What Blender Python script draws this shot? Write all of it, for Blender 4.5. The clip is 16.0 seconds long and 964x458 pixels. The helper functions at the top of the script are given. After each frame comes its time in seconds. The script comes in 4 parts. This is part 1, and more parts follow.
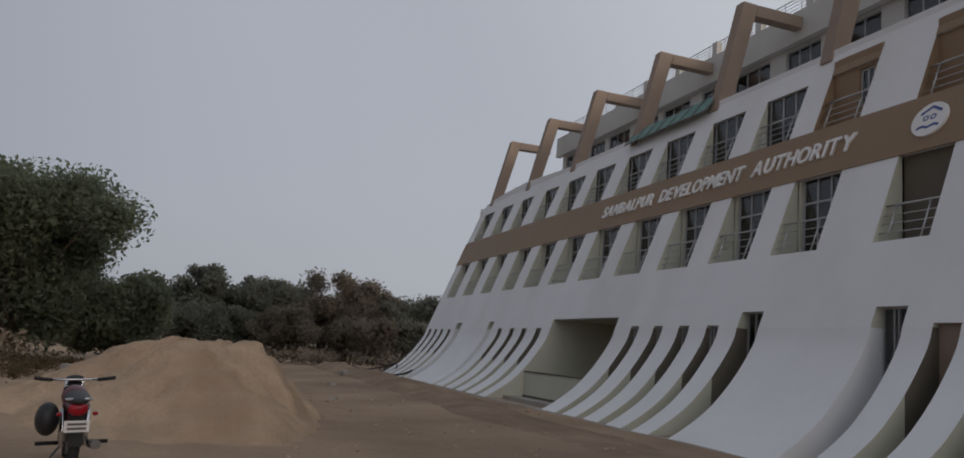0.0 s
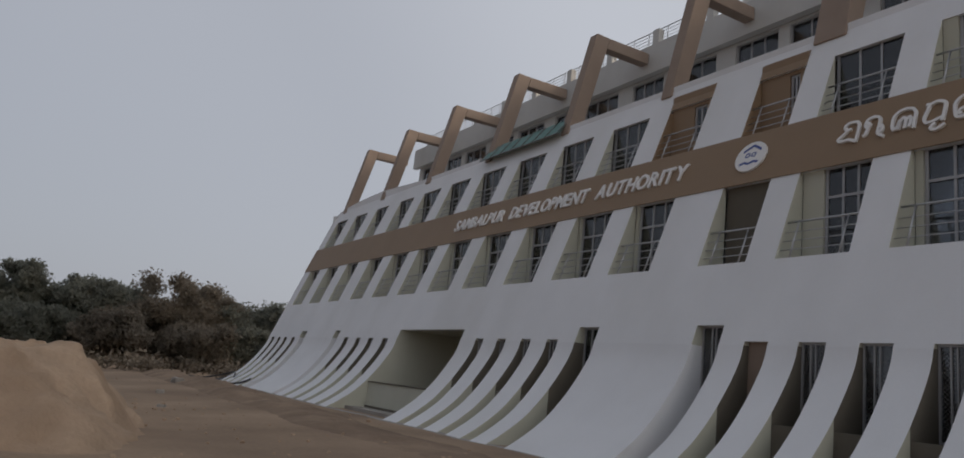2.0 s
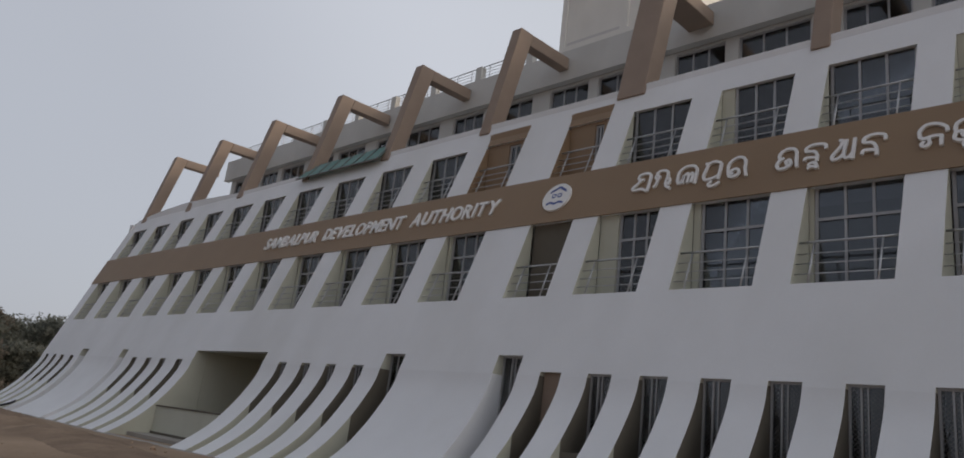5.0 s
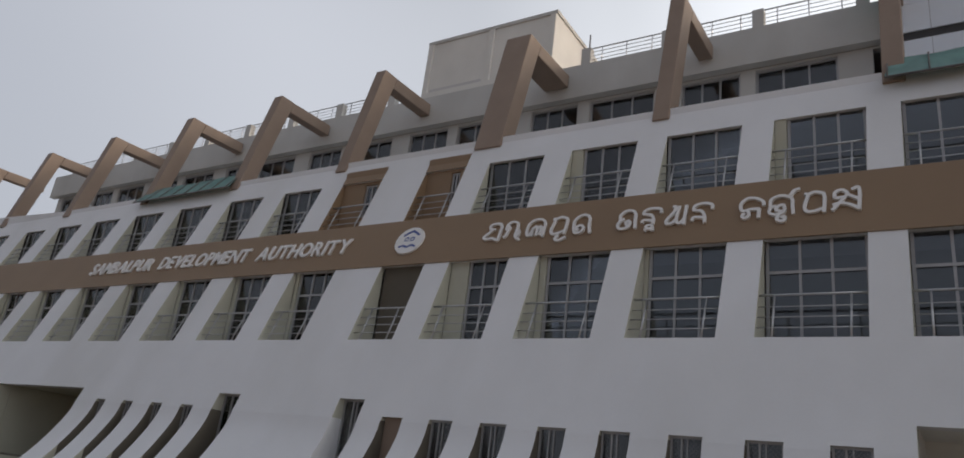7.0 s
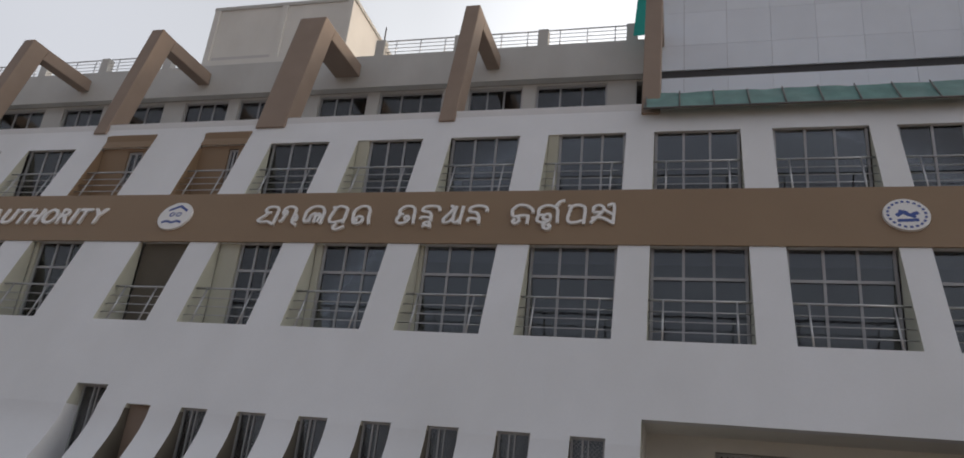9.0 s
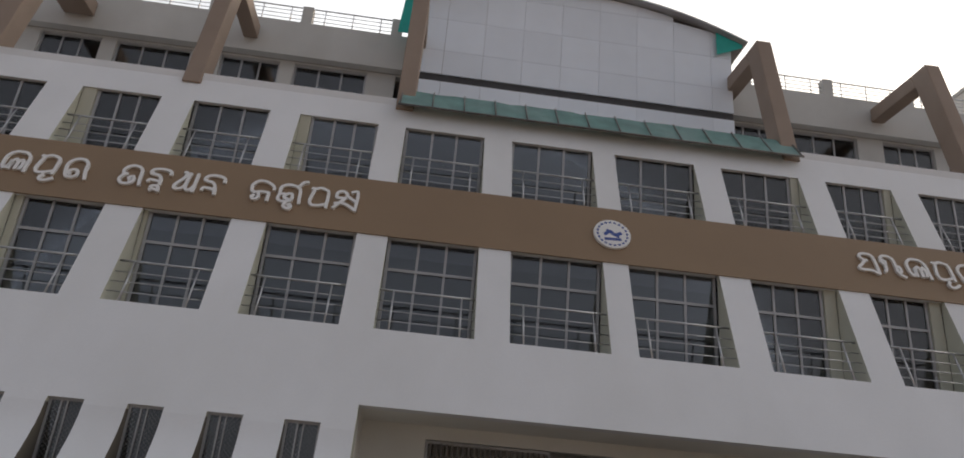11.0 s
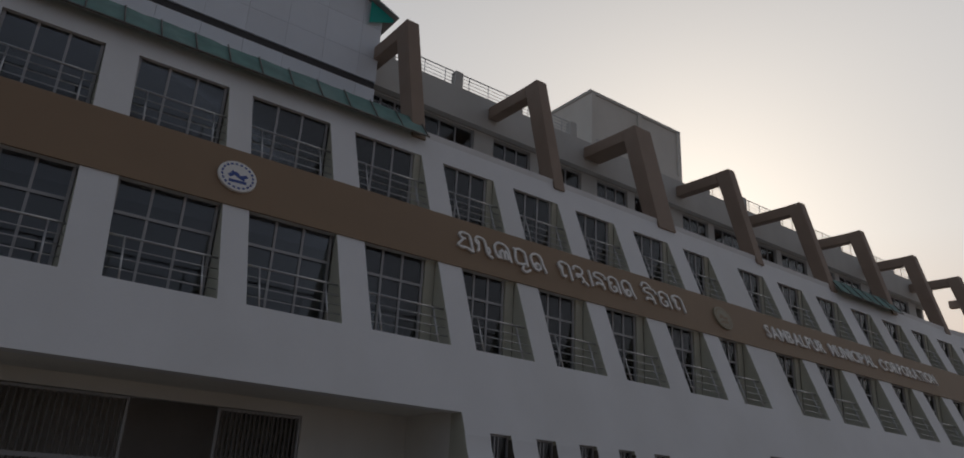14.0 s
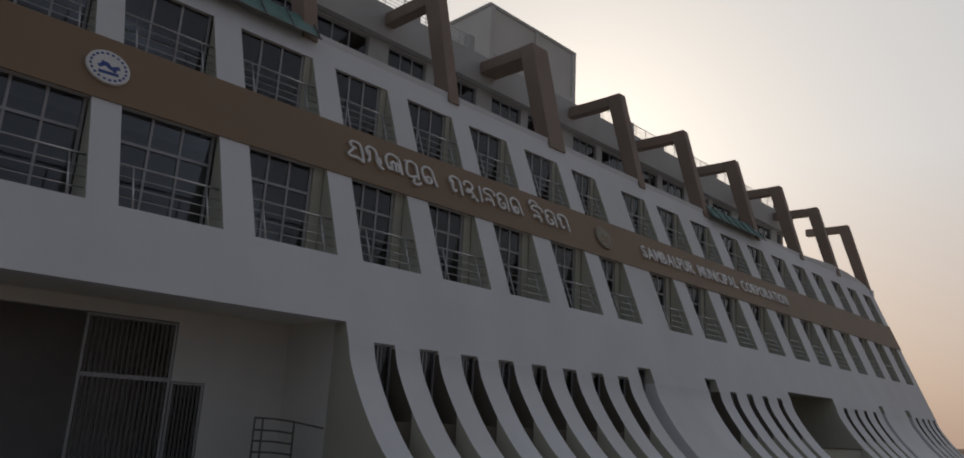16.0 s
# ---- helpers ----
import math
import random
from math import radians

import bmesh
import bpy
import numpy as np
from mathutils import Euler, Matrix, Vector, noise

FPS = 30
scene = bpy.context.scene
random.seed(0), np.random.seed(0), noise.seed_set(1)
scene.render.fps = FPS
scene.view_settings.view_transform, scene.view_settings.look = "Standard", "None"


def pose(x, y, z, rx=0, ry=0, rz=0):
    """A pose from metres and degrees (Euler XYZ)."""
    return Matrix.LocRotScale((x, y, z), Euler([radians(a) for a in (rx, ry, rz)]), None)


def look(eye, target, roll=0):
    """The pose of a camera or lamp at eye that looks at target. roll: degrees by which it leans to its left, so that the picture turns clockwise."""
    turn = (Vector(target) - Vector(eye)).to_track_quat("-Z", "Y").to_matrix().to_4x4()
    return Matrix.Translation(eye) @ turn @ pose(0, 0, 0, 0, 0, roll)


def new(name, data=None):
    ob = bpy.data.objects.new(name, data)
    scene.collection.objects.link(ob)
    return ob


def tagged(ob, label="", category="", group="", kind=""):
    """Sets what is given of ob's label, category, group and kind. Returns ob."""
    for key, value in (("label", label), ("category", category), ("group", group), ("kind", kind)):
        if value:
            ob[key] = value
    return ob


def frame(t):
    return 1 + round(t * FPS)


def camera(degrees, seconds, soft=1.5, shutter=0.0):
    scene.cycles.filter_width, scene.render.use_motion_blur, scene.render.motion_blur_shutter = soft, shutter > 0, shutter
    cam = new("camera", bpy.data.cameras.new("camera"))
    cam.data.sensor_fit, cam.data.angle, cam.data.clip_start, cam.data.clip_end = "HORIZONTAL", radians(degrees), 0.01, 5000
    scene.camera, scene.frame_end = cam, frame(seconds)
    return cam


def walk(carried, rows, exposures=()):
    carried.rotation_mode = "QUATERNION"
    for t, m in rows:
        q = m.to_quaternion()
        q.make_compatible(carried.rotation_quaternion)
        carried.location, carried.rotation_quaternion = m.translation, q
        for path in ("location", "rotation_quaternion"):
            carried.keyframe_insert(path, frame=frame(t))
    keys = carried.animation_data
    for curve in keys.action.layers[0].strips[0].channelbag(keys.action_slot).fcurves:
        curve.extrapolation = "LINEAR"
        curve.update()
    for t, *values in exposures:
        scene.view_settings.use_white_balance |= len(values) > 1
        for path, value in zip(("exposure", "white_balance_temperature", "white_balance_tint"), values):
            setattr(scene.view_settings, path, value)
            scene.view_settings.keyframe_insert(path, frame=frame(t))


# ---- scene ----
cam = camera(65.55, 16.0, soft=1.7)
PATH = [  # seconds, x, y, z, yaw, pitch, roll
    (0.0, -4.352, 5.730, 1.688, 70.321, 9.613, 5.337),
    (0.5, -4.329, 5.758, 1.661, 68.093, 9.931, 5.676),
    (1.0, -4.288, 5.789, 1.633, 64.515, 10.225, 6.264),
    (1.5, -4.280, 5.798, 1.628, 61.542, 10.858, 6.339),
    (2.0, -4.273, 5.810, 1.616, 59.226, 11.702, 6.449),
    (2.5, -4.257, 5.814, 1.621, 57.621, 11.664, 6.441),
    (3.0, -4.277, 5.824, 1.630, 55.008, 11.902, 6.572),
    (3.5, -4.223, 5.810, 1.631, 52.717, 12.227, 6.615),
    (4.0, -4.198, 5.816, 1.623, 49.530, 13.088, 6.639),
    (4.5, -4.162, 5.811, 1.643, 47.112, 14.154, 6.695),
    (7.0, -4.081, 5.737, 1.707, 33.919, 19.614, 7.199),
    (7.5, -4.121, 5.733, 1.719, 28.577, 20.750, 6.784),
    (8.0, -4.058, 5.656, 1.685, 24.082, 20.648, 6.749),
    (8.5, -4.060, 5.654, 1.701, 20.462, 20.560, 6.364),
    (11.0, -3.945, 5.639, 1.577, -4.694, 22.198, 5.063),
    (11.5, -3.932, 5.634, 1.548, -9.445, 22.118, 4.948),
    (12.0, -3.974, 5.638, 1.558, -18.486, 21.580, 4.561),
    (12.5, -3.998, 5.640, 1.550, -23.890, 22.331, 4.153),
    (13.0, -3.980, 5.651, 1.548, -28.235, 23.185, 3.774),
    (13.5, -3.997, 5.681, 1.513, -32.722, 22.211, 3.460),
    (14.0, -3.999, 5.688, 1.511, -35.428, 20.823, 2.986),
    (14.5, -3.985, 5.710, 1.519, -37.845, 19.475, 2.750),
    (15.0, -3.986, 5.726, 1.521, -41.439, 17.976, 2.662),
    (15.5, -3.984, 5.722, 1.509, -43.050, 16.773, 2.271),
    (16.0, -3.967, 5.717, 1.525, -44.509, 14.634, 2.850),
]


def eye_pose(x, y, z, yaw, pitch, roll):
    return pose(x, y, z, 90 + pitch, 0, yaw) @ pose(0, 0, 0, 0, 0, roll)


walk(cam, [(row[0], eye_pose(*row[1:])) for row in PATH],
     exposures=[(0.0, 0.2, 6380, 10), (3.5, 0.33, 6380, 10), (4.5, 0.41, 6380, 10), (7.0, 0.47, 6380, 10), (8.5, 0.57, 6480, 10), (11.0, 0.70, 6650, 10), (12.0, 0.48, 6350, 10), (12.5, -0.02, 6200, 10),
                (12.9, -0.47, 6200, 10), (13.5, -0.68, 6200, 10), (14.5, -0.7, 6200, 10), (16.0, -0.62, 6250, 10)])

# ---- light: a hazy evening sky, the sun low in the haze behind the building ----
SUN_AZ, SUN_EL = radians(38), radians(20)      # from +x towards +y
SUN_DIR = Vector((math.cos(SUN_AZ) * math.cos(SUN_EL), math.sin(SUN_AZ) * math.cos(SUN_EL), math.sin(SUN_EL)))
world = bpy.data.worlds.new("World")
scene.world = world
world.use_nodes = True
wn, wl = world.node_tree.nodes, world.node_tree.links
wn.clear()


def w_math(op, *ins):
    nd = wn.new("ShaderNodeMath"); nd.operation = op
    for k, v in enumerate(ins):
        if isinstance(v, (int, float)):
            nd.inputs[k].default_value = v
        else:
            wl.new(v, nd.inputs[k])
    return nd.outputs[0]


def w_ramp(fac, stops, mode="EASE"):
    nd = wn.new("ShaderNodeValToRGB")
    nd.color_ramp.interpolation = mode
    el = nd.color_ramp.elements
    el[0].position, el[0].color = stops[0][0], (*stops[0][1], 1)
    el[1].position, el[1].color = stops[-1][0], (*stops[-1][1], 1)
    for p, c in stops[1:-1]:
        el.new(p).color = (*c, 1)
    wl.new(fac, nd.inputs[0])
    return nd.outputs[0]


def w_mul(a, b):
    nd = wn.new("ShaderNodeVectorMath"); nd.operation = "MULTIPLY"
    wl.new(a, nd.inputs[0]); wl.new(b, nd.inputs[1])
    return nd.outputs[0]


sky = wn.new("ShaderNodeTexSky")
sky.sky_type, sky.sun_disc = "NISHITA", False
sky.sun_elevation, sky.sun_rotation = SUN_EL, radians(90) - SUN_AZ
sky.air_density, sky.dust_density = 1.0, 5.0
way = wn.new("ShaderNodeTexCoord").outputs["Generated"]
dot = wn.new("ShaderNodeVectorMath"); dot.operation = "DOT_PRODUCT"
dot.inputs[1].default_value = SUN_DIR
wl.new(way, dot.inputs[0])
xyz = wn.new("ShaderNodeSeparateXYZ"); wl.new(way, xyz.inputs[0])
to_sun = w_math("MULTIPLY_ADD", dot.outputs["Value"], 0.5, 0.5)
haze = w_ramp(to_sun, [(0.0, (0.27, 0.28, 0.31)), (0.30, (0.33, 0.34, 0.37)), (0.50, (0.42, 0.43, 0.46)), (0.60, (0.415, 0.425, 0.45)), (0.69, (0.53, 0.54, 0.56)), (0.78, (0.72, 0.73, 0.75)), (0.89, (0.81, 0.79, 0.77)), (1.0, (0.93, 0.88, 0.82))])
high = w_ramp(xyz.outputs["Z"], [(0.0, (1, 1, 1)), (0.5, (1, 1, 1)), (1.0, (0.4, 0.4, 0.42))])        # darker overhead
low_sun = w_math("MULTIPLY", w_math("SMOOTH_MIN", w_math("MAXIMUM", w_math("MULTIPLY_ADD", xyz.outputs["Z"], -3.0, 1.0), 0.0), 1.0, 0.1), w_math("POWER", to_sun, 3.0))
warm = w_ramp(low_sun, [(0.0, (1, 1, 1)), (0.8, (0.84, 0.60, 0.46))], "LINEAR")                         # dusty and warm low towards the sun
away = w_ramp(w_math("MULTIPLY_ADD", xyz.outputs["Y"], 0.5, 0.5), [(0.0, (0.5, 0.5, 0.52)), (0.5, (1, 1, 1)), (1.0, (1, 1, 1))])
bg_sky, bg_haze, add = wn.new("ShaderNodeBackground"), wn.new("ShaderNodeBackground"), wn.new("ShaderNodeAddShader")
bg_sky.inputs["Strength"].default_value = 0.012
bg_haze.inputs["Strength"].default_value = 1.0
wl.new(sky.outputs[0], bg_sky.inputs["Color"]); wl.new(w_mul(w_mul(haze, high), w_mul(warm, away)), bg_haze.inputs["Color"])
wl.new(bg_sky.outputs[0], add.inputs[0]); wl.new(bg_haze.outputs[0], add.inputs[1])
wl.new(add.outputs[0], wn.new("ShaderNodeOutputWorld").inputs["Surface"])

sun = new("sun", bpy.data.lights.new("sun", "SUN"))
sun.data.energy, sun.data.angle, sun.data.color = 0.6, radians(12), (1.0, 0.78, 0.58)
sun.matrix_world = look(SUN_DIR * 200, (0, 0, 0))

# ---- materials ----
def material(name, color, rough=0.7, metal=0.0, vary=0.12, scale=1.5, grain=40.0, bump=0.15, dirt=None, dirt_amount=0.0, spec=0.4, relief=0.02):
    """Two scales of variation in colour, a fine bump, and stains where dirt is given."""
    m = bpy.data.materials.new(name)
    m.use_nodes = True
    n, l = m.node_tree.nodes, m.node_tree.links
    b = n["Principled BSDF"]
    b.inputs["Roughness"].default_value, b.inputs["Metallic"].default_value = rough, metal
    b.inputs["Specular IOR Level"].default_value = spec
    co = n.new("ShaderNodeNewGeometry")
    big, fine = n.new("ShaderNodeTexNoise"), n.new("ShaderNodeTexNoise")
    big.inputs["Scale"].default_value, big.inputs["Detail"].default_value = scale, 5
    fine.inputs["Scale"].default_value, fine.inputs["Detail"].default_value = grain, 3
    l.new(co.outputs["Position"], big.inputs["Vector"]); l.new(co.outputs["Position"], fine.inputs["Vector"])
    mixn = n.new("ShaderNodeMath"); mixn.operation = "MULTIPLY_ADD"; mixn.inputs[1].default_value = 0.35
    l.new(fine.outputs[0], mixn.inputs[0]); l.new(big.outputs[0], mixn.inputs[2])
    r = n.new("ShaderNodeMapRange")
    r.inputs["From Min"].default_value, r.inputs["From Max"].default_value = 0.35, 1.0
    r.inputs["To Min"].default_value, r.inputs["To Max"].default_value = 1 - vary, 1 + vary
    l.new(mixn.outputs[0], r.inputs["Value"])
    col = n.new("ShaderNodeVectorMath"); col.operation = "SCALE"
    col.inputs[0].default_value = color
    l.new(r.outputs[0], col.inputs["Scale"])
    out = col.outputs[0]
    if dirt:
        st, rr, mx = n.new("ShaderNodeTexNoise"), n.new("ShaderNodeMapRange"), n.new("ShaderNodeMix")
        st.inputs["Scale"].default_value, st.inputs["Detail"].default_value = scale * 0.45, 8
        mp = n.new("ShaderNodeMapping"); mp.inputs["Scale"].default_value = (1.0, 1.0, 0.35)
        l.new(co.outputs["Position"], mp.inputs["Vector"]); l.new(mp.outputs[0], st.inputs["Vector"])
        rr.inputs["From Min"].default_value, rr.inputs["From Max"].default_value = 0.45, 0.75
        rr.inputs["To Max"].default_value = dirt_amount
        l.new(st.outputs[0], rr.inputs["Value"])
        mx.data_type = "RGBA"; mx.inputs["B"].default_value = (*dirt, 1)
        l.new(rr.outputs[0], mx.inputs["Factor"]); l.new(out, mx.inputs["A"])
        out = mx.outputs["Result"]
    l.new(out, b.inputs["Base Color"])
    bp = n.new("ShaderNodeBump"); bp.inputs["Strength"].default_value, bp.inputs["Distance"].default_value = bump, relief
    l.new(mixn.outputs[0], bp.inputs["Height"]); l.new(bp.outputs[0], b.inputs["Normal"])
    return m


def random_tint(m, amount):
    """Let each object of a material differ a little in brightness."""
    n, l = m.node_tree.nodes, m.node_tree.links
    b = n["Principled BSDF"]
    src = b.inputs["Base Color"].links[0].from_socket
    info, r, s = n.new("ShaderNodeObjectInfo"), n.new("ShaderNodeMapRange"), n.new("ShaderNodeVectorMath")
    r.inputs["To Min"].default_value, r.inputs["To Max"].default_value = 1 - amount, 1 + amount
    s.operation = "SCALE"
    l.new(info.outputs["Random"], r.inputs["Value"]); l.new(src, s.inputs[0]); l.new(r.outputs[0], s.inputs["Scale"])
    l.new(s.outputs[0], b.inputs["Base Color"])
    return m


def glass_material(name, tint):
    m = bpy.data.materials.new(name)
    m.use_nodes = True
    n, l = m.node_tree.nodes, m.node_tree.links
    n.clear()
    t, g, mx, fr = n.new("ShaderNodeBsdfTransparent"), n.new("ShaderNodeBsdfGlossy"), n.new("ShaderNodeMixShader"), n.new("ShaderNodeFresnel")
    t.inputs["Color"].default_value = (*tint, 1)
    g.inputs["Roughness"].default_value = 0.08
    fr.inputs["IOR"].default_value = 2.0
    l.new(fr.outputs[0], mx.inputs[0]); l.new(t.outputs[0], mx.inputs[1]); l.new(g.outputs[0], mx.inputs[2])
    l.new(mx.outputs[0], n.new("ShaderNodeOutputMaterial").inputs["Surface"])
    return m


WHITE = material("white_paint", (0.79, 0.80, 0.82), 0.6, vary=0.045, scale=0.7, grain=25, bump=0.12, dirt=(0.62, 0.62, 0.60), dirt_amount=0.45)
CREAM = material("cream_paint", (0.54, 0.54, 0.455), 0.75, vary=0.06, scale=1.2, grain=30, bump=0.15, dirt=(0.45, 0.43, 0.33), dirt_amount=0.4)
GREYWALL = material("grey_plaster", (0.60, 0.60, 0.58), 0.8, vary=0.07, scale=0.9, grain=30, bump=0.2, dirt=(0.38, 0.37, 0.34), dirt_amount=0.4)
ENTRY = material("pale_plaster", (0.80, 0.79, 0.75), 0.8, vary=0.06, scale=0.9, grain=30, bump=0.2, dirt=(0.60, 0.58, 0.52), dirt_amount=0.4)
BROWN = material("brown_paint", (0.275, 0.190, 0.118), 0.6, vary=0.06, scale=0.9, grain=30, bump=0.1, dirt=(0.23, 0.155, 0.10), dirt_amount=0.3)
FRAMEBROWN = material("tan_brown_paint", (0.31, 0.238, 0.188), 0.65, vary=0.1, scale=1.5, grain=30, bump=0.12, dirt=(0.25, 0.185, 0.145), dirt_amount=0.4)
STEEL = material("brushed_steel", (0.52, 0.52, 0.53), 0.38, metal=1.0, vary=0.05, grain=80, bump=0.03)
ALU = material("grey_window_frame", (0.42, 0.42, 0.43), 0.45, metal=0.3, vary=0.04, bump=0.03)
DARKROOM = material("dark_interior", (0.62, 0.61, 0.60), 0.9, vary=0.1)
GLASS = glass_material("window_glass", (0.70, 0.74, 0.78))
CURTAIN = random_tint(material("pale_curtain", (0.72, 0.68, 0.64), 0.9, vary=0.08, scale=3, grain=60, bump=0.1), 0.15)
LETTER = material("white_letter", (0.80, 0.79, 0.78), 0.4, vary=0.03, bump=0.05)
PANEL = random_tint(material("grey_cladding", (0.80, 0.86, 0.94), 0.3, vary=0.03, bump=0.03, spec=0.5), 0.03)
JOINT = material("dark_joint", (0.07, 0.07, 0.075), 0.7)
NET = material("green_net", (0.15, 0.27, 0.25), 0.85, vary=0.3, scale=2.5, grain=60, bump=0.4, dirt=(0.26, 0.34, 0.33), dirt_amount=0.5)
TEAL = material("teal_sheet", (0.02, 0.38, 0.33), 0.6, vary=0.15, scale=3, bump=0.1)
IRON = material("painted_iron", (0.16, 0.15, 0.145), 0.5, metal=0.3, vary=0.1)
DIRT = material("bare_earth", (0.35, 0.26, 0.185), 0.95, vary=0.3, scale=0.35, grain=9, bump=0.6, dirt=(0.19, 0.14, 0.105), dirt_amount=0.7, spec=0.1, relief=0.06)
EARTH = material("dug_earth", (0.29, 0.215, 0.155), 0.95, vary=0.3, scale=0.9, grain=9, bump=0.7, dirt=(0.15, 0.11, 0.085), dirt_amount=0.7, spec=0.1, relief=0.08)
SAND = material("heaped_sand", (0.44, 0.325, 0.23), 0.95, vary=0.22, scale=1.3, grain=11, bump=0.9, dirt=(0.31, 0.215, 0.145), dirt_amount=0.8, spec=0.1, relief=0.12)
CONCRETE = material("concrete", (0.36, 0.34, 0.31), 0.9, vary=0.12, scale=1.2, grain=20, bump=0.3, dirt=(0.22, 0.19, 0.16), dirt_amount=0.6)
BARK = material("bark", (0.12, 0.09, 0.07), 0.95, vary=0.3, scale=4, grain=30, bump=0.7)
# both greens are lifted to stand for haze in the air, the far trees' most
LEAF = material("leaves", (0.18, 0.21, 0.145), 0.6, vary=0.35, scale=0.7, grain=6, bump=0.0, spec=0.3)
LEAF_HAZED = material("hazed_leaves", (0.20, 0.21, 0.18), 0.8, vary=0.3, scale=0.5, grain=5, bump=0.0, spec=0.15)
LEAF_DRY = material("dry_leaves", (0.22, 0.195, 0.16), 0.7, vary=0.35, scale=0.6, grain=6, bump=0.0, spec=0.2)
GRASS = material("dry_grass", (0.17, 0.13, 0.08), 0.9, vary=0.3, scale=0.8, grain=8, bump=0.0, spec=0.1)
RUBBER = material("black_rubber", (0.02, 0.02, 0.021), 0.75, vary=0.1)
CHROME = material("chrome", (0.7, 0.7, 0.7), 0.15, metal=1.0, vary=0.02, bump=0.0)
RED = material("dark_red_paint", (0.10, 0.018, 0.026), 0.3, vary=0.05, bump=0.02)
RED_LENS = material("red_lens", (0.35, 0.01, 0.02), 0.15, vary=0.05, bump=0.0)
BLACK = material("black_plastic", (0.025, 0.025, 0.027), 0.5, vary=0.1)
BLUE = material("blue_print", (0.06, 0.10, 0.32), 0.5, vary=0.05, bump=0.0)
GREEN_BADGE = material("faded_badge_print", (0.30, 0.27, 0.19), 0.5, vary=0.1, bump=0.0)


def translucent(m, amount):
    """Let light through thin leaves."""
    n, l = m.node_tree.nodes, m.node_tree.links
    b = n["Principled BSDF"]
    tr, mx = n.new("ShaderNodeBsdfTranslucent"), n.new("ShaderNodeMixShader")
    l.new(b.inputs["Base Color"].links[0].from_socket, tr.inputs["Color"])
    mx.inputs[0].default_value = amount
    l.new(b.outputs[0], mx.inputs[1]); l.new(tr.outputs[0], mx.inputs[2])
    l.new(mx.outputs[0], n["Material Output"].inputs["Surface"])


for leafy in (LEAF, LEAF_HAZED, LEAF_DRY, GRASS):
    translucent(leafy, 0.65)
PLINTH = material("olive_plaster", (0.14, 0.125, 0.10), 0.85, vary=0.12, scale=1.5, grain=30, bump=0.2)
BRUSH = material("brushwood", (0.21, 0.175, 0.135), 0.95, vary=0.35, scale=0.8, grain=8, bump=0.0, spec=0.1)


# ---- building helpers ----
def mesh_of(name, bm, mats):
    bmesh.ops.recalc_face_normals(bm, faces=bm.faces)
    me = bpy.data.meshes.new(name)
    bm.to_mesh(me)
    bm.free()
    for m in mats if isinstance(mats, (list, tuple)) else [mats]:
        me.materials.append(m)
    return me


def part(name, bm, mat, parent=None, label=""):
    ob = new(name, mesh_of(name, bm, mat))
    ob.parent = parent
    return tagged(ob, label)


def empty(name, m=None):
    ob = new(name)
    ob.empty_display_size = 0.2
    if m is not None:
        ob.matrix_world = m
    return ob


def box(bm, x0, x1, y0, y1, z0, z1, mi=0):
    v = [bm.verts.new(p) for p in ((x0, y0, z0), (x1, y0, z0), (x1, y1, z0), (x0, y1, z0), (x0, y0, z1), (x1, y0, z1), (x1, y1, z1), (x0, y1, z1))]
    for f in ((3, 2, 1, 0), (4, 5, 6, 7), (0, 1, 5, 4), (1, 2, 6, 5), (2, 3, 7, 6), (3, 0, 4, 7)):
        bm.faces.new([v[i] for i in f]).material_index = mi
    return bm


def prism(bm, prof, x0, x1, front=0, side=0, side_b=None, tail=3):
    """A closed (y, z) outline drawn out along x; the end faces take the material slot side."""
    a = [bm.verts.new((x0, y, z)) for y, z in prof]
    b = [bm.verts.new((x1, y, z)) for y, z in prof]
    n = len(prof)
    for i in range(n):
        f = bm.faces.new((a[i], a[(i + 1) % n], b[(i + 1) % n], b[i]))
        f.material_index, f.smooth = front, n > 7 and i < n - tail
    for ring in (a, b):
        for i in range(n):
            bm.edges.get((ring[i], ring[(i + 1) % n])).smooth = False
    for i in range(n):
        bm.edges.get((a[i], b[i])).smooth = n > 7 and 0 < i < n - tail
    bm.faces.new(a[::-1]).material_index = side
    bm.faces.new(b).material_index = side if side_b is None else side_b
    return bm


def tube(bm, p, q, r, seg=8, r2=None):
    p, q = Vector(p), Vector(q)
    d = q - p
    rot = d.to_track_quat("Z", "Y").to_matrix()
    r2 = r if r2 is None else r2
    a = [bm.verts.new(p + rot @ Vector((r * math.cos(i * math.tau / seg), r * math.sin(i * math.tau / seg), 0))) for i in range(seg)]
    b = [bm.verts.new(q + rot @ Vector((r2 * math.cos(i * math.tau / seg), r2 * math.sin(i * math.tau / seg), 0))) for i in range(seg)]
    for i in range(seg):
        bm.faces.new((a[i], a[(i + 1) % seg], b[(i + 1) % seg], b[i])).smooth = True
    bm.faces.new(a[::-1]); bm.faces.new(b)
    return bm


def B():
    return bmesh.new()

# ---- the plan of the building: x along its front, y into it ----
LEAN, SILL_Y, SILL_Z = 0.3734, 18.91, 4.85


def face_y(z):
    return SILL_Y + LEAN * (z - SILL_Z)


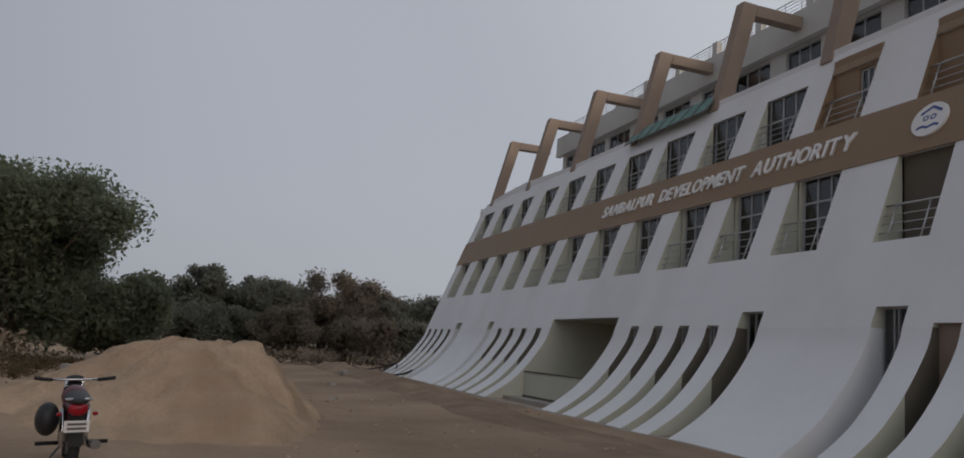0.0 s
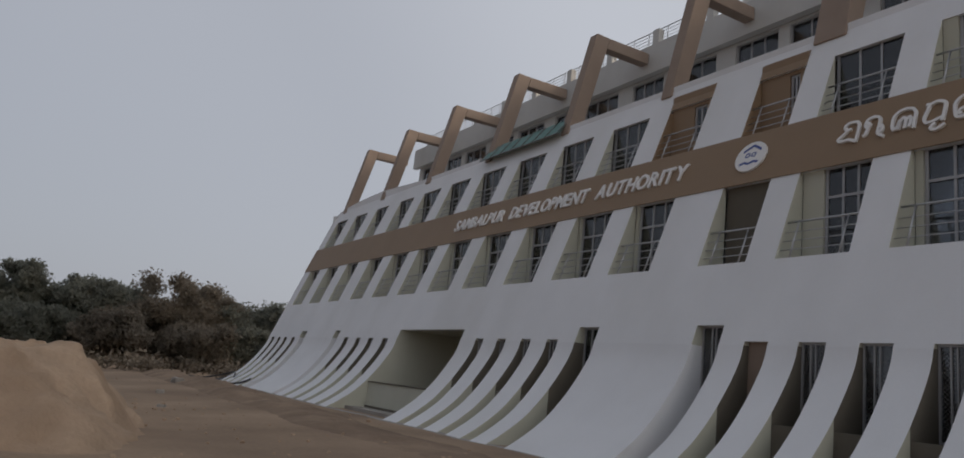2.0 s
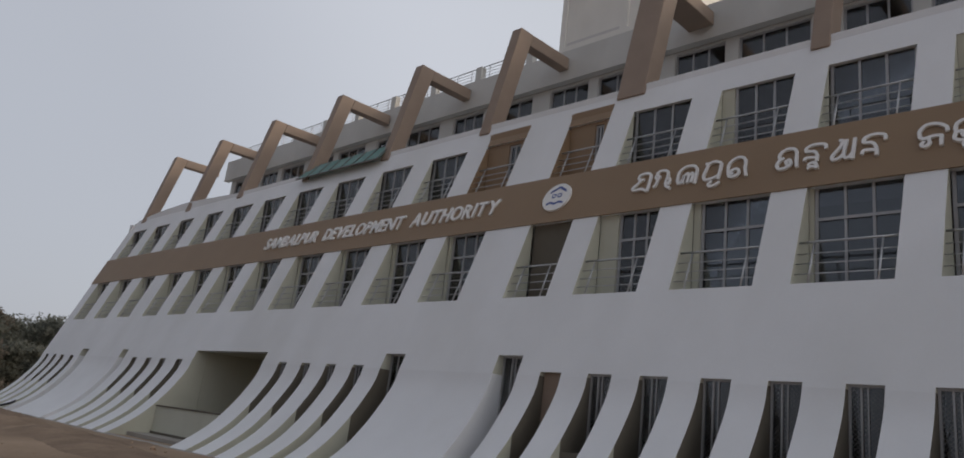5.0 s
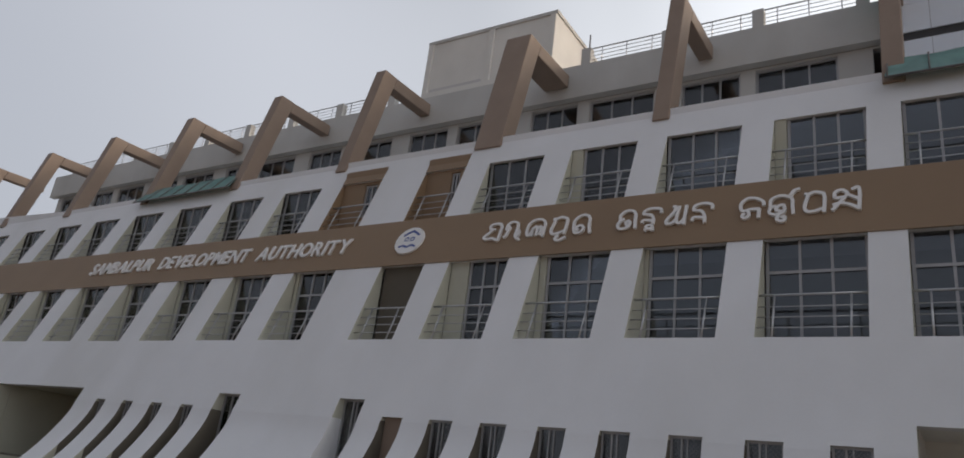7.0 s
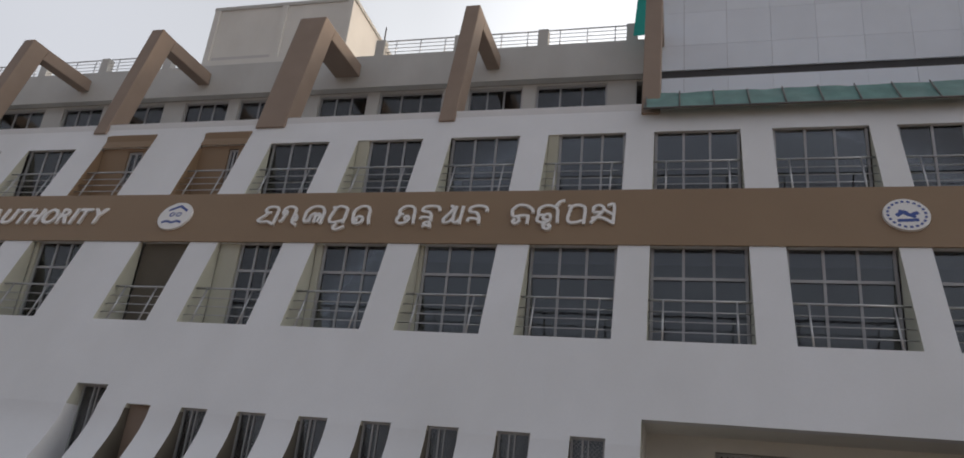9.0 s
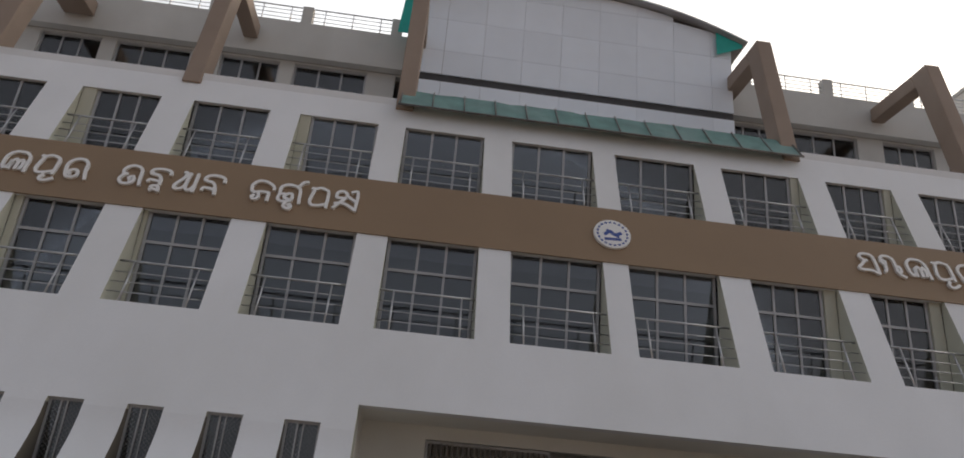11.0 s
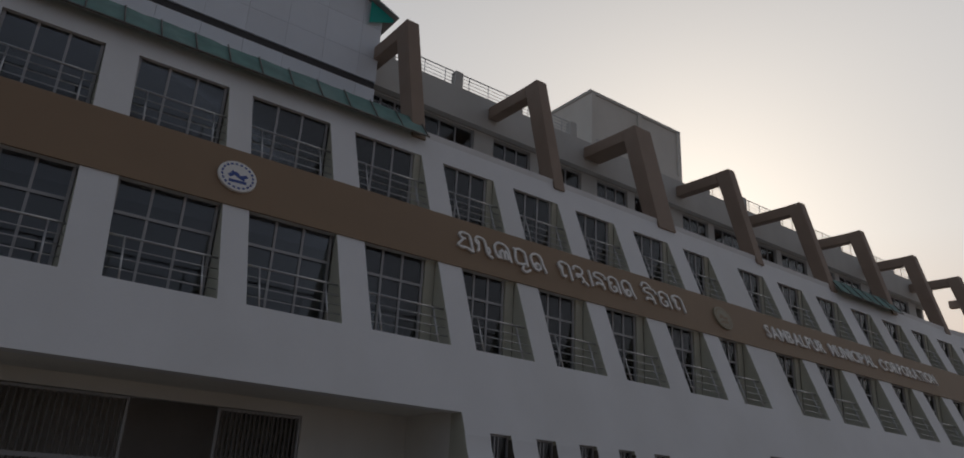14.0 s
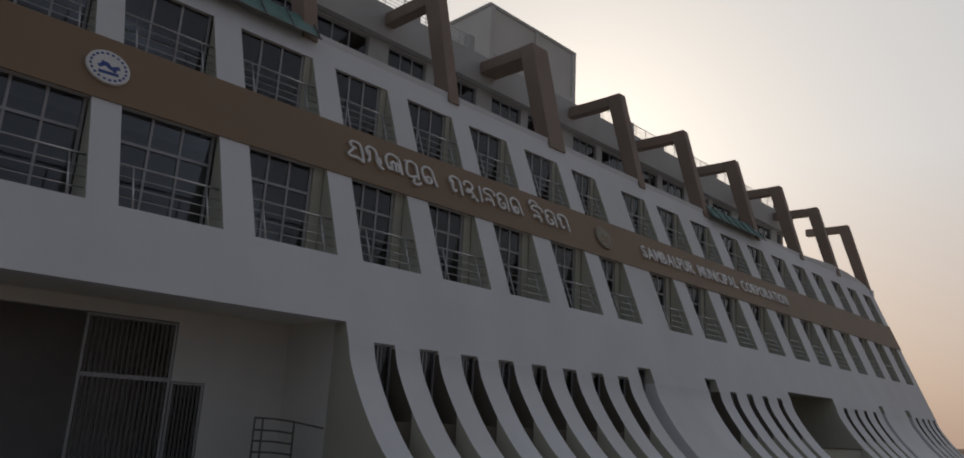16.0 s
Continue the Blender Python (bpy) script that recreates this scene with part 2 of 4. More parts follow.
Z_BAND0, Z_BAND1, Z_UP, Z_TOP = 6.925, 8.36, 10.09, 10.98
Y_WIN1, Y_WIN2 = 19.78, 20.88
END_L, END_R = -47.3, 44.8


def right(x):
    """The right half mirrors the left one, a little shorter towards its end."""
    return x - 0.0029 * max(0.0, x - 18.0) ** 2


# edges of the window openings of one half; the other half mirrors it
HALF = [(-2.17, -0.27), (-4.65, -2.82), (-7.05, -5.27), (-9.42, -7.72), (-11.85, -10.13), (-14.27, -12.62), (-16.37, -15.02),
        (-19.49, -17.95), (-21.99, -20.35), (-24.58, -22.95), (-27.24, -25.55), (-29.90, -28.2), (-32.53, -30.9), (-35.16, -33.5),
        (-37.70, -36.2), (-40.60, -39.1), (-43.45, -41.8), (-46.30, -44.7)]
OPENINGS = sorted(HALF + [(0.26, 2.18), (2.84, 4.76), (5.43, 7.10), (7.79, 9.46), (10.16, 11.79)] + [(right(-b), right(-a)) for a, b in HALF[5:]])
# slits of the ground floor: edges and the height of their heads
SLITS_HALF = [(-5.89, -5.32, 3.05), (-7.12, -6.55, 3.05), (-8.35, -7.79, 3.05), (-9.58, -9.02, 3.05), (-10.80, -10.23, 3.05), (-12.05, -11.46, 3.05),
              (-13.25, -12.69, 3.05), (-14.48, -13.93, 3.05), (-15.85, -15.12, 3.40), (-19.85, -19.08, 3.38), (-21.06, -20.58, 3.04), (-22.30, -21.83, 3.04),
              (-23.55, -23.10, 3.04), (-24.80, -24.36, 3.04), (-30.50, -25.68, 3.34), (-31.83, -31.36, 3.0), (-33.24, -32.78, 3.0), (-34.52, -34.07, 3.0),
              (-35.90, -35.45, 3.0), (-37.40, -36.80, 3.32), (-42.1, -41.3, 3.30), (-43.2, -42.75, 2.97), (-44.5, -44.05, 2.97), (-45.6, -45.2, 2.97), (-46.75, -46.35, 2.97)]
SLITS = sorted([(-4.68, 4.76, 3.41)] + [(a + (0.08 if b - a < 2 else 0.0), b + (0.085 if b - a < 2 else 0.0), h) for a, b, h in SLITS_HALF]
               + [(right(-b) + 0.07, right(-a) + 0.05, h) for a, b, h in SLITS_HALF])
GROUND_Z = 0.25                                 # the ground along the front
FLARE_KEYS = [(15.65, 0.18), (16.02, 0.38), (16.45, 0.66), (16.85, 0.97), (17.15, 1.27), (17.42, 1.58), (17.66, 1.90), (17.88, 2.23), (18.08, 2.58), (18.23, 2.97)]


def flare_curve():
    """A smooth curve through the keys of the flared foot."""
    k = [Vector(p) for p in FLARE_KEYS]
    k = [k[0] * 2 - k[1]] + k + [k[-1] * 2 - k[-2]]
    out = []
    for a, b, c, d in zip(k, k[1:], k[2:], k[3:]):
        for t in (0.0, 0.5):
            p = 0.5 * (2 * b + (c - a) * t + (2 * a - 5 * b + 4 * c - d) * t * t + (3 * b - a - 3 * c + d) * t ** 3)
            out.append((p.x, p.y))
    return out


FLARE = flare_curve()
Y_SLIT = 18.34
Y_BACK = 18.75                                  # the doors and windows behind the fins


def flare_to(h):
    return [p for p in FLARE if p[1] < h - 0.05] + [(face_y(h), h)]


bm = B()
# heads over the slits, up to one level below the sills
x = END_L
for a, b, h in SLITS + [(END_R, END_R, 3.5)]:
    if a - x > 0.01:
        prism(bm, [(face_y(2.97), 2.97), (face_y(3.5), 3.5), (Y_BACK, 3.5), (Y_BACK, 2.97)], x, a, 0, 1)
    if h < 3.5:
        prism(bm, [(face_y(max(h, 2.97)), max(h, 2.97)), (face_y(3.5), 3.5), (Y_BACK, 3.5), (Y_BACK, max(h, 2.97))], a, b, 0, 1)
    x = b
prism(bm, [(face_y(3.5), 3.5), (face_y(SILL_Z), SILL_Z), (Y_WIN1, SILL_Z), (Y_WIN1, 3.5)], END_L, END_R)
prism(bm, [(face_y(Z_BAND0), Z_BAND0), (face_y(Z_BAND1), Z_BAND1), (Y_WIN2, Z_BAND1), (Y_WIN2, Z_BAND0)], END_L, END_R)
# the top strip, its upper edge sinking towards both ends
steps = [END_L, -46.6, -45.4, -43.5, -41, -36, 35, 39, 41.3, 43.0, 44.1, END_R]
tops = [10.62, 10.85, 11.0, 11.12, 11.2, Z_TOP, Z_TOP, 11.2, 11.12, 11.0, 10.85, 10.62]
for i in range(len(steps) - 1):
    ring = []
    for xx, zt in ((steps[i], tops[i]), (steps[i + 1], tops[i + 1])):
        ring.append([bm.verts.new(p) for p in ((xx, face_y(Z_UP), Z_UP), (xx, face_y(zt), zt), (xx, Y_WIN2 + 0.25, zt), (xx, Y_WIN2 + 0.25, Z_UP))])
    for k in range(4):
        bm.faces.new((ring[0][k], ring[0][(k + 1) % 4], ring[1][(k + 1) % 4], ring[1][k]))
    if i in (0, len(steps) - 2):
        bm.faces.new(ring[0 if i == 0 else 1])
front = tagged(part("wall_front", bm, [WHITE, CREAM]), "white painted leaning front wall with a flared foot", "wall", kind="structure")
# fins between the slits, white in front, cream on their flanks and olive behind the plinths
CUT = 17.52
curve = flare_to(2.97)
z_cut = next(za + (zb - za) * (CUT - ya) / (yb - ya) for (ya, za), (yb, zb) in zip(curve, curve[1:]) if ya <= CUT < yb)
foot = [p for p in curve if p[0] < CUT - 0.02] + [(CUT, z_cut), (CUT, 0.1)]
body = [(CUT, z_cut)] + [p for p in curve if p[0] > CUT + 0.02] + [(Y_BACK, 2.97), (Y_BACK, 0.1), (CUT, 0.1)]


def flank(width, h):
    """The material slot of a flank beside an opening: cream in passages, white by the tall slits, dark olive in the
    others.
    """
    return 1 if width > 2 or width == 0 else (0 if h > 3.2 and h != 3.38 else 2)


x, before = END_L, (0, 0)
for a, b, h in SLITS + [(END_R, END_R, 0)]:
    if a - x > 0.01:
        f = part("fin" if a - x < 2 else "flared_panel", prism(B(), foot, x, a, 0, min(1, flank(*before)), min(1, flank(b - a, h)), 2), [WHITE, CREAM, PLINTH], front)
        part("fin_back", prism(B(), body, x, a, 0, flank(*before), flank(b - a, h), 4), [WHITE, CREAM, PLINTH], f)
    x, before = b, (b - a, h)
# piers of both window rows
for z0, z1, yb in ((SILL_Z, Z_BAND0, Y_WIN1), (Z_BAND1, Z_UP, Y_WIN2)):
    x = END_L
    for a, b in OPENINGS + [(END_R, END_R)]:
        part("pier", prism(B(), [(face_y(z0), z0), (face_y(z1), z1), (yb, z1), (yb, z0)], x, a, 0, 1), [WHITE, CREAM], front)
        x = b

# the brown band, a little proud of the front
bm = B()
o = -0.03
prism(bm, [(face_y(Z_BAND0) + o, Z_BAND0), (face_y(Z_BAND1) + o, Z_BAND1), (face_y(Z_BAND1) + 0.02, Z_BAND1 + 0.003), (face_y(Z_BAND0) + 0.02, Z_BAND0 - 0.003)], END_L - 0.03, END_R + 0.03)
tagged(part("trim_band", bm, BROWN), "brown painted sign band across the white front", "sign band", kind="structure")

# floors, ends, back and roof slab close the building
def structure(name, label, category, mat, *boxes):
    bm = B()
    for b in boxes:
        box(bm, *b)
    return tagged(part(name, bm, mat), label, category, kind="structure")


structure("floor_slabs", "dark bare floor slabs behind the windows", "floor", DARKROOM,
          (END_L + 0.3, END_R - 0.3, Y_BACK + 0.02, 29.7, 3.55, 3.9), (END_L + 0.3, END_R - 0.3, Y_WIN1 + 0.25, 29.7, 7.3, 7.6), (END_L + 0.3, END_R - 0.3, Y_WIN2 + 0.3, 29.7, 10.6, 10.9))
structure("wall_back", "plain plastered rear wall", "wall", GREYWALL, (END_L, END_R, 29.7, 30, 0, 14.5))
bm = B()
for xa, xb in ((END_L, END_L + 0.3), (END_R - 0.3, END_R)):
    prism(bm, [(Y_BACK + 0.01, 0.2), (Y_BACK + 0.01, 3.5), (Y_WIN1 + 0.01, 3.5), (Y_WIN1 + 0.01, 6.9), (Y_WIN2 + 0.01, 6.9), (Y_WIN2 + 0.01, 10.6), (29.69, 10.6), (29.69, 0.2)], xa, xb)
tagged(part("wall_ends", bm, WHITE), "white painted end walls", "wall", kind="structure")

bm = B()
for xx in (END_L + 0.31, -24.0, 24.0, END_R - 0.5):
    box(bm, xx, xx + 0.15, Y_BACK + 0.3, 29.6, 0.1, 3.5)
box(bm, END_L + 0.3, END_R - 0.3, 23.5, 23.65, 0.1, 3.54)
tagged(part("wall_inner_ground_floor", bm, DARKROOM), "dim inner partition walls of the ground floor", "wall", kind="structure")


# ---- ground floor behind the fins ----
def slit_window(n, x0, x1, h, style):
    w = tagged(empty("window_slit_%d" % n, pose((x0 + x1) / 2, Y_SLIT if h < 3.2 else 18.55, 1.5)), "narrow dark ground floor window with a wire mesh grille", "window", kind="structure")
    hw, H = (x1 - x0) / 2, h - 1.5
    if style == "brown":
        part("infill_panel", box(B(), -hw, hw, 0.02, 0.1, -1.3, H), FRAMEBROWN, w, "plain brown infill panel")
        return
    bm = B()
    for a, b in ((-hw, -hw + 0.04), (hw - 0.04, hw)):
        box(bm, a, b, -0.02, 0.05, 0, H)
    box(bm, -hw + 0.04, hw - 0.04, -0.02, 0.05, H - 0.04, H); box(bm, -hw + 0.04, hw - 0.04, -0.02, 0.05, 0, 0.04)
    part("window_frame", bm, ALU, w)
    part("mullion", box(B(), -0.10, -0.07, -0.02, 0.045, 0.04, H - 0.04), ALU, w)
    if style == "mesh":
        part("mullion", box(B(), 0.0, 0.022, -0.015, 0.04, 0.04, H - 0.04), ALU, w)
    part("pane", box(B(), -hw + 0.04, -0.10, 0.01, 0.018, 0.04, H - 0.04), GLASS, w)
    part("pane", box(B(), -0.07, hw - 0.04, 0.01, 0.018, 0.04, H - 0.04), GLASS, w)
    if style == "mesh":
        bm = B()
        step, wd = 0.075, 2 * hw - 0.08
        k = -int(wd / step) - 1
        while k * step < H:
            for flip in (1, -1):
                pts = []
                for u in (0.0, wd):
                    pts.append((u, k * step + u))
                (u0, v0), (u1, v1) = pts
                if v0 < 0:
                    u0, v0 = u0 - v0, 0
                if v1 > H - 0.05:
                    u1, v1 = u1 - (v1 - H + 0.05), H - 0.05
                if u1 - u0 > 0.02:
                    sx = (lambda u: -hw + 0.04 + u) if flip == 1 else (lambda u: hw - 0.04 - u)
                    tube(bm, (sx(u0), -0.006, v0), (sx(u1), -0.006, v1), 0.0035, 3)
            k += 1
        part("mesh_grille", bm, ALU, w)


n = 0
for a, b, h in SLITS:
    if b - a > 2:
        continue
    n += 1
    near = abs((a + b) / 2 + 4) < 14
    style = "brown" if abs(a + 14.40) < 0.05 else ("mesh" if near else "plain")
    slit_window(n, a + 0.005, b - 0.005, h, style)
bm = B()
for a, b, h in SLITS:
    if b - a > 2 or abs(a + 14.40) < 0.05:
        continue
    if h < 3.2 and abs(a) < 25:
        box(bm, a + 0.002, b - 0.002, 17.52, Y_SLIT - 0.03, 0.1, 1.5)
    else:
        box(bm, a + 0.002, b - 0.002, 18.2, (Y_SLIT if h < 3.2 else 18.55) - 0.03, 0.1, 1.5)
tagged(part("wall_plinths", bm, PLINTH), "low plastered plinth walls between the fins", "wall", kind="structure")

# side passages: cream lined recesses with a low wall and a step
for a, b, h in SLITS:
    if 2 < b - a < 6:
        bm = B()
        box(bm, a - 0.2, a, Y_BACK + 0.005, 22.0, 0.1, h + 0.25); box(bm, b, b + 0.2, Y_BACK + 0.005, 22.0, 0.1, h + 0.25)
        box(bm, a, b, 22.0, 22.2, 0.1, h + 0.25); box(bm, a, b, Y_BACK + 0.005, 21.99, h + 0.01, h + 0.2)
        box(bm, a + 0.003, b - 0.003, 17.3, 17.5, 0.1, 1.26)
        tagged(part("wall_passage", bm, CREAM), "cream painted recess lining with a low wall", "wall", kind="structure")
        structure("floor_passage", "concrete step at the recess", "step", CONCRETE, (a + 0.004, b - 0.004, 16.5, 17.29, 0.1, 0.36), (a + 0.004, b - 0.004, 17.51, 18.74, 0.1, 0.5))
        # shadow gaps at the low wall's top and base, put in as dark strips
        structure("trim_coping", "dark coping and base strip drawn as shadow gaps on the low wall of the recess", "coping", PLINTH, (a + 0.004, b - 0.004, 17.27, 17.53, 1.262, 1.31), (a + 0.004, b - 0.004, 17.27, 17.297, 0.364, 0.44))

# entrance bay
lo, hi = -4.68, 4.76
for k, wall in enumerate(((lo - 0.2, lo, Y_BACK + 0.005, 20.5, 0.1, 3.68), (hi, hi + 0.2, Y_BACK + 0.005, 20.5, 0.1, 3.68), (2.98, hi + 0.2, 20.5, 20.7, 0.1, 3.68),
                          (lo - 0.2, -3.45, 20.5, 20.7, 0.1, 3.68), (-3.45, 2.98, 20.5, 20.7, 3.2, 3.68), (2.29, 2.98, 20.5, 20.7, 2.06, 3.2))):
    structure("wall_entrance_%d" % (k + 1), "pale plastered wall of the entrance bay", "wall", ENTRY, wall)
structure("ceiling_entrance", "grey plastered soffit over the entrance", "ceiling", ENTRY, (lo, hi, Y_BACK + 0.005, 20.49, 3.45, 3.54))
structure("floor_entrance", "concrete platform at the entrance", "floor", CONCRETE, (lo + 0.003, hi - 0.003, 16.6, 20.49, 0.1, 0.45))


def grille_gate(x0, x1, z0, z1, mid, bars):
    g = tagged(empty("grille_gate", pose((x0 + x1) / 2, 20.55, z0)), "dark iron grille gate with close vertical bars at the entrance", "gate", "entrance gates")
    hw, H = (x1 - x0) / 2, z1 - z0
    bm = B()
    for p in (-hw, hw - 0.05):
        box(bm, p, p + 0.05, -0.03, 0.03, 0, H)
    box(bm, -hw + 0.05, hw - 0.05, -0.03, 0.03, 0, 0.05); box(bm, -hw + 0.05, hw - 0.05, -0.03, 0.03, H - 0.05, H)
    part("gate_frame", bm, ALU, g)
    if mid:
        part("cross_bar", box(B(), -hw + 0.05, hw - 0.05, -0.035, -0.005, mid - 0.04, mid + 0.04), ALU, g)
    for i in range(bars):
        cx = -hw + 0.05 + (i + 0.5) * (2 * hw - 0.1) / bars
        part("bar", box(B(), cx - 0.018, cx + 0.018, -0.003, 0.025, 0.05, H - 0.05), IRON, g)


grille_gate(0.58, 2.28, 0.45, 3.18, 1.62, 17)
grille_gate(2.3, 2.97, 0.45, 2.05, 0, 7)
grille_gate(-3.44, -1.02, 0.45, 3.18, 1.62, 22)
h = tagged(empty("hand_railing", pose(3.35, 19.0, 0.45)), "thin grey steel handrail bending down beside the entrance steps", "railing")
for zz, end in ((1.0, 2.6), (0.78, 0.85), (0.58, 0.85), (0.38, 0.85)):
    bm = B()
    pts = [(0.0, 0, zz), (0.45, 0, zz - 0.01), (0.85, 0, zz - 0.05)] + ([(1.5, -0.2, zz - 0.16), (end, -0.7, zz - 0.36)] if end > 1 else [])
    for p, q in zip(pts, pts[1:]):
        tube(bm, p, q, 0.02, 6)
    part("rail", bm, IRON, h)
for px, py, pz in ((0, 0, 1.0), (0.17, 0, 1.0), (0.85, 0, 0.95), (2.6, -0.7, 0.64)):
    part("post", tube(B(), (px, py, 0), (px, py, pz), 0.02, 6), IRON, h)


# ---- windows behind the openings ----
def window(n, x0, x1, z0, z1, y, cols, transom=None, wall=None):
    """A window of the setting: frame and panes, set in the inner wall plane."""
    w = tagged(empty("window_%d" % n, pose((x0 + x1) / 2, y, z0)), "dark glazed window with grey metal frame behind the front", "window", kind="structure")
    hw, h = (x1 - x0) / 2, z1 - z0
    bm = B()
    for a, b in ((-hw, -hw + 0.06), (hw - 0.06, hw)):
        box(bm, a, b, -0.03, 0.05, 0, h)
    for a, b in ((0, 0.06), (h - 0.06, h)):
        box(bm, -hw + 0.06, hw - 0.06, -0.03, 0.05, a, b)
    part("window_frame", bm, ALU, w)
    step = (2 * hw - 0.12) / cols
    for i in range(1, cols):
        cx = -hw + 0.06 + i * step
        part("mullion", box(B(), cx - 0.025, cx + 0.025, -0.025, 0.045, 0.06, h - 0.06), ALU, w)
    if transom:
        part("transom", box(B(), -hw + 0.06, hw - 0.06, -0.035, -0.027, transom - 0.03, transom + 0.03), ALU, w)
    for i in range(cols):
        a = -hw + 0.06 + i * step + (0.025 if i else 0)
        b = -hw + 0.06 + (i + 1) * step - (0.025 if i < cols - 1 else 0)
        part("pane", box(B(), a, b, 0.0, 0.008, 0.06, h - 0.06), GLASS, w)
    return w


count = 0
BLIND_LOW = {(-16.37, -15.02)}
BLIND_UP = {(-16.37, -15.02), (-19.49, -17.95)}
inner = {"low": [], "up": []}
# cream columns that stand in some openings beside the glazing
COLUMN_LOW, COLUMN_UP = {-14.27: 0.5, -11.85: 0.15, -9.42: 0.08}, {-11.85: 0.30, -7.05: 0.24}
for a, b in OPENINGS:
    if a < -17 or a > 2.5:
        COLUMN_LOW[a], COLUMN_UP[a] = (0.1, 0.0) if a < 0 else (0.26, 0.18)
bm = B()
for table, y, z0, z1 in ((COLUMN_LOW, Y_WIN1, 4.86, 7.2), (COLUMN_UP, Y_WIN2, 8.3, 10.18)):
    for a, b in OPENINGS:
        wide = table.get(a, 0)
        if wide and not (table is COLUMN_UP and (a, b) in BLIND_UP):
            x0 = a if a < 0 else b - wide
            box(bm, x0, x0 + wide, y + 0.02, y + 0.3, z0, z1)


def glazed(table, a, b):
    """The stretch of an opening beside its column."""
    wide = table.get(a, 0)
    return (a + wide + 0.01, b - 0.01) if a < 0 else (a + 0.01, b - wide - 0.01)


tagged(part("wall_columns", bm, CREAM), "cream painted columns beside the glazing", "column", kind="structure")
for a, b in OPENINGS:
    count += 1
    if (a, b) in BLIND_LOW:
        inner["low"].append((a, b))
    else:
        window(count, *glazed(COLUMN_LOW, a, b), 4.88, 7.25, Y_WIN1 + 0.1, 3, 1.42)
    count += 1
    if (a, b) in BLIND_UP:
        inner["up"].append((a, b))
    else:
        window(count, *glazed(COLUMN_UP, a, b), 8.2, 10.22, Y_WIN2 + 0.1, 3)
bm = B()
for row, y, z0, z1 in (("low", Y_WIN1 + 0.06, 4.86, 7.25), ("up", Y_WIN2 + 0.06, 8.2, 10.5)):
    for a, b in inner[row]:
        if row == "up":                         # a brown wall with a small barred opening
            box(bm, a, a + 0.85, y, y + 0.15, z0, z1); box(bm, b - 0.22, b, y, y + 0.15, z0, z1)
            box(bm, a + 0.85, b - 0.22, y, y + 0.15, z0, 8.95); box(bm, a + 0.85, b - 0.22, y, y + 0.15, 10.0, z1)
            for xa, xb in ((a, a + 0.012), (b - 0.012, b)):
                prism(bm, [(face_y(8.362) + 0.004, 8.362), (face_y(10.02) + 0.004, 10.02), (y - 0.002, 10.02), (y - 0.002, 8.362)], xa, xb)
            prism(bm, [(face_y(10.095) - 0.012, 10.095), (face_y(10.57) - 0.012, 10.57), (face_y(10.57) + 0.01, 10.575), (face_y(10.095) + 0.01, 10.093)], a, b)
low = B()
for a, b in inner["low"]:
    box(low, a, b, Y_WIN1 + 0.06, Y_WIN1 + 0.2, 4.86, 7.25)
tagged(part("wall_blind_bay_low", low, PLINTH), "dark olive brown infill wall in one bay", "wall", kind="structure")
tagged(part("wall_blind_bays", bm, BROWN), "brown painted infill walls in some bays", "wall", kind="structure")
for a, b in inner["up"]:
    window(90 + int(abs(a)), a + 0.85, b - 0.22, 8.95, 10.0, Y_WIN2 + 0.14, 2)

# curtains that hang behind some panes
def curtain(x0, x1, y, z0, z1, seed):
    r = random.Random(seed)
    bm = B()
    n, rows = 28, []
    ph = r.uniform(0, 6)
    for side in (0.0, 0.012):
        rows.append([[bm.verts.new((x0 + (x1 - x0) * i / n, y + side + 0.035 * math.sin(i * 1.15 + ph) + 0.015 * math.sin(i * 0.6 + ph * 2), z)) for i in range(n + 1)] for z in (z0, z1)])
    for lo_row, hi_row in rows:
        for i in range(n):
            bm.faces.new((lo_row[i], lo_row[i + 1], hi_row[i + 1], hi_row[i])).smooth = True
    tagged(part("curtain", bm, CURTAIN), "pale folded curtain hanging behind a window pane", "curtain", "curtains behind the windows")


for k, (x0, x1, row) in enumerate(((8.6, 9.15, 0), (11.0, 11.5, 0), (12.75, 13.4, 0), (15.15, 15.9, 0), (21.0, 21.6, 0), (23.2, 24.0, 0), (-19.1, -18.4, 0), (-21.6, -21.0, 0), (-26.8, -26.0, 0), (10.3, 10.8, 1), (13.2, 13.9, 1))):
    if row == 0:
        curtain(x0, x1, Y_WIN1 + 0.3, 4.95, 7.2, k)
    else:
        curtain(x0, x1, Y_WIN2 + 0.3, 8.3, 10.2, k)

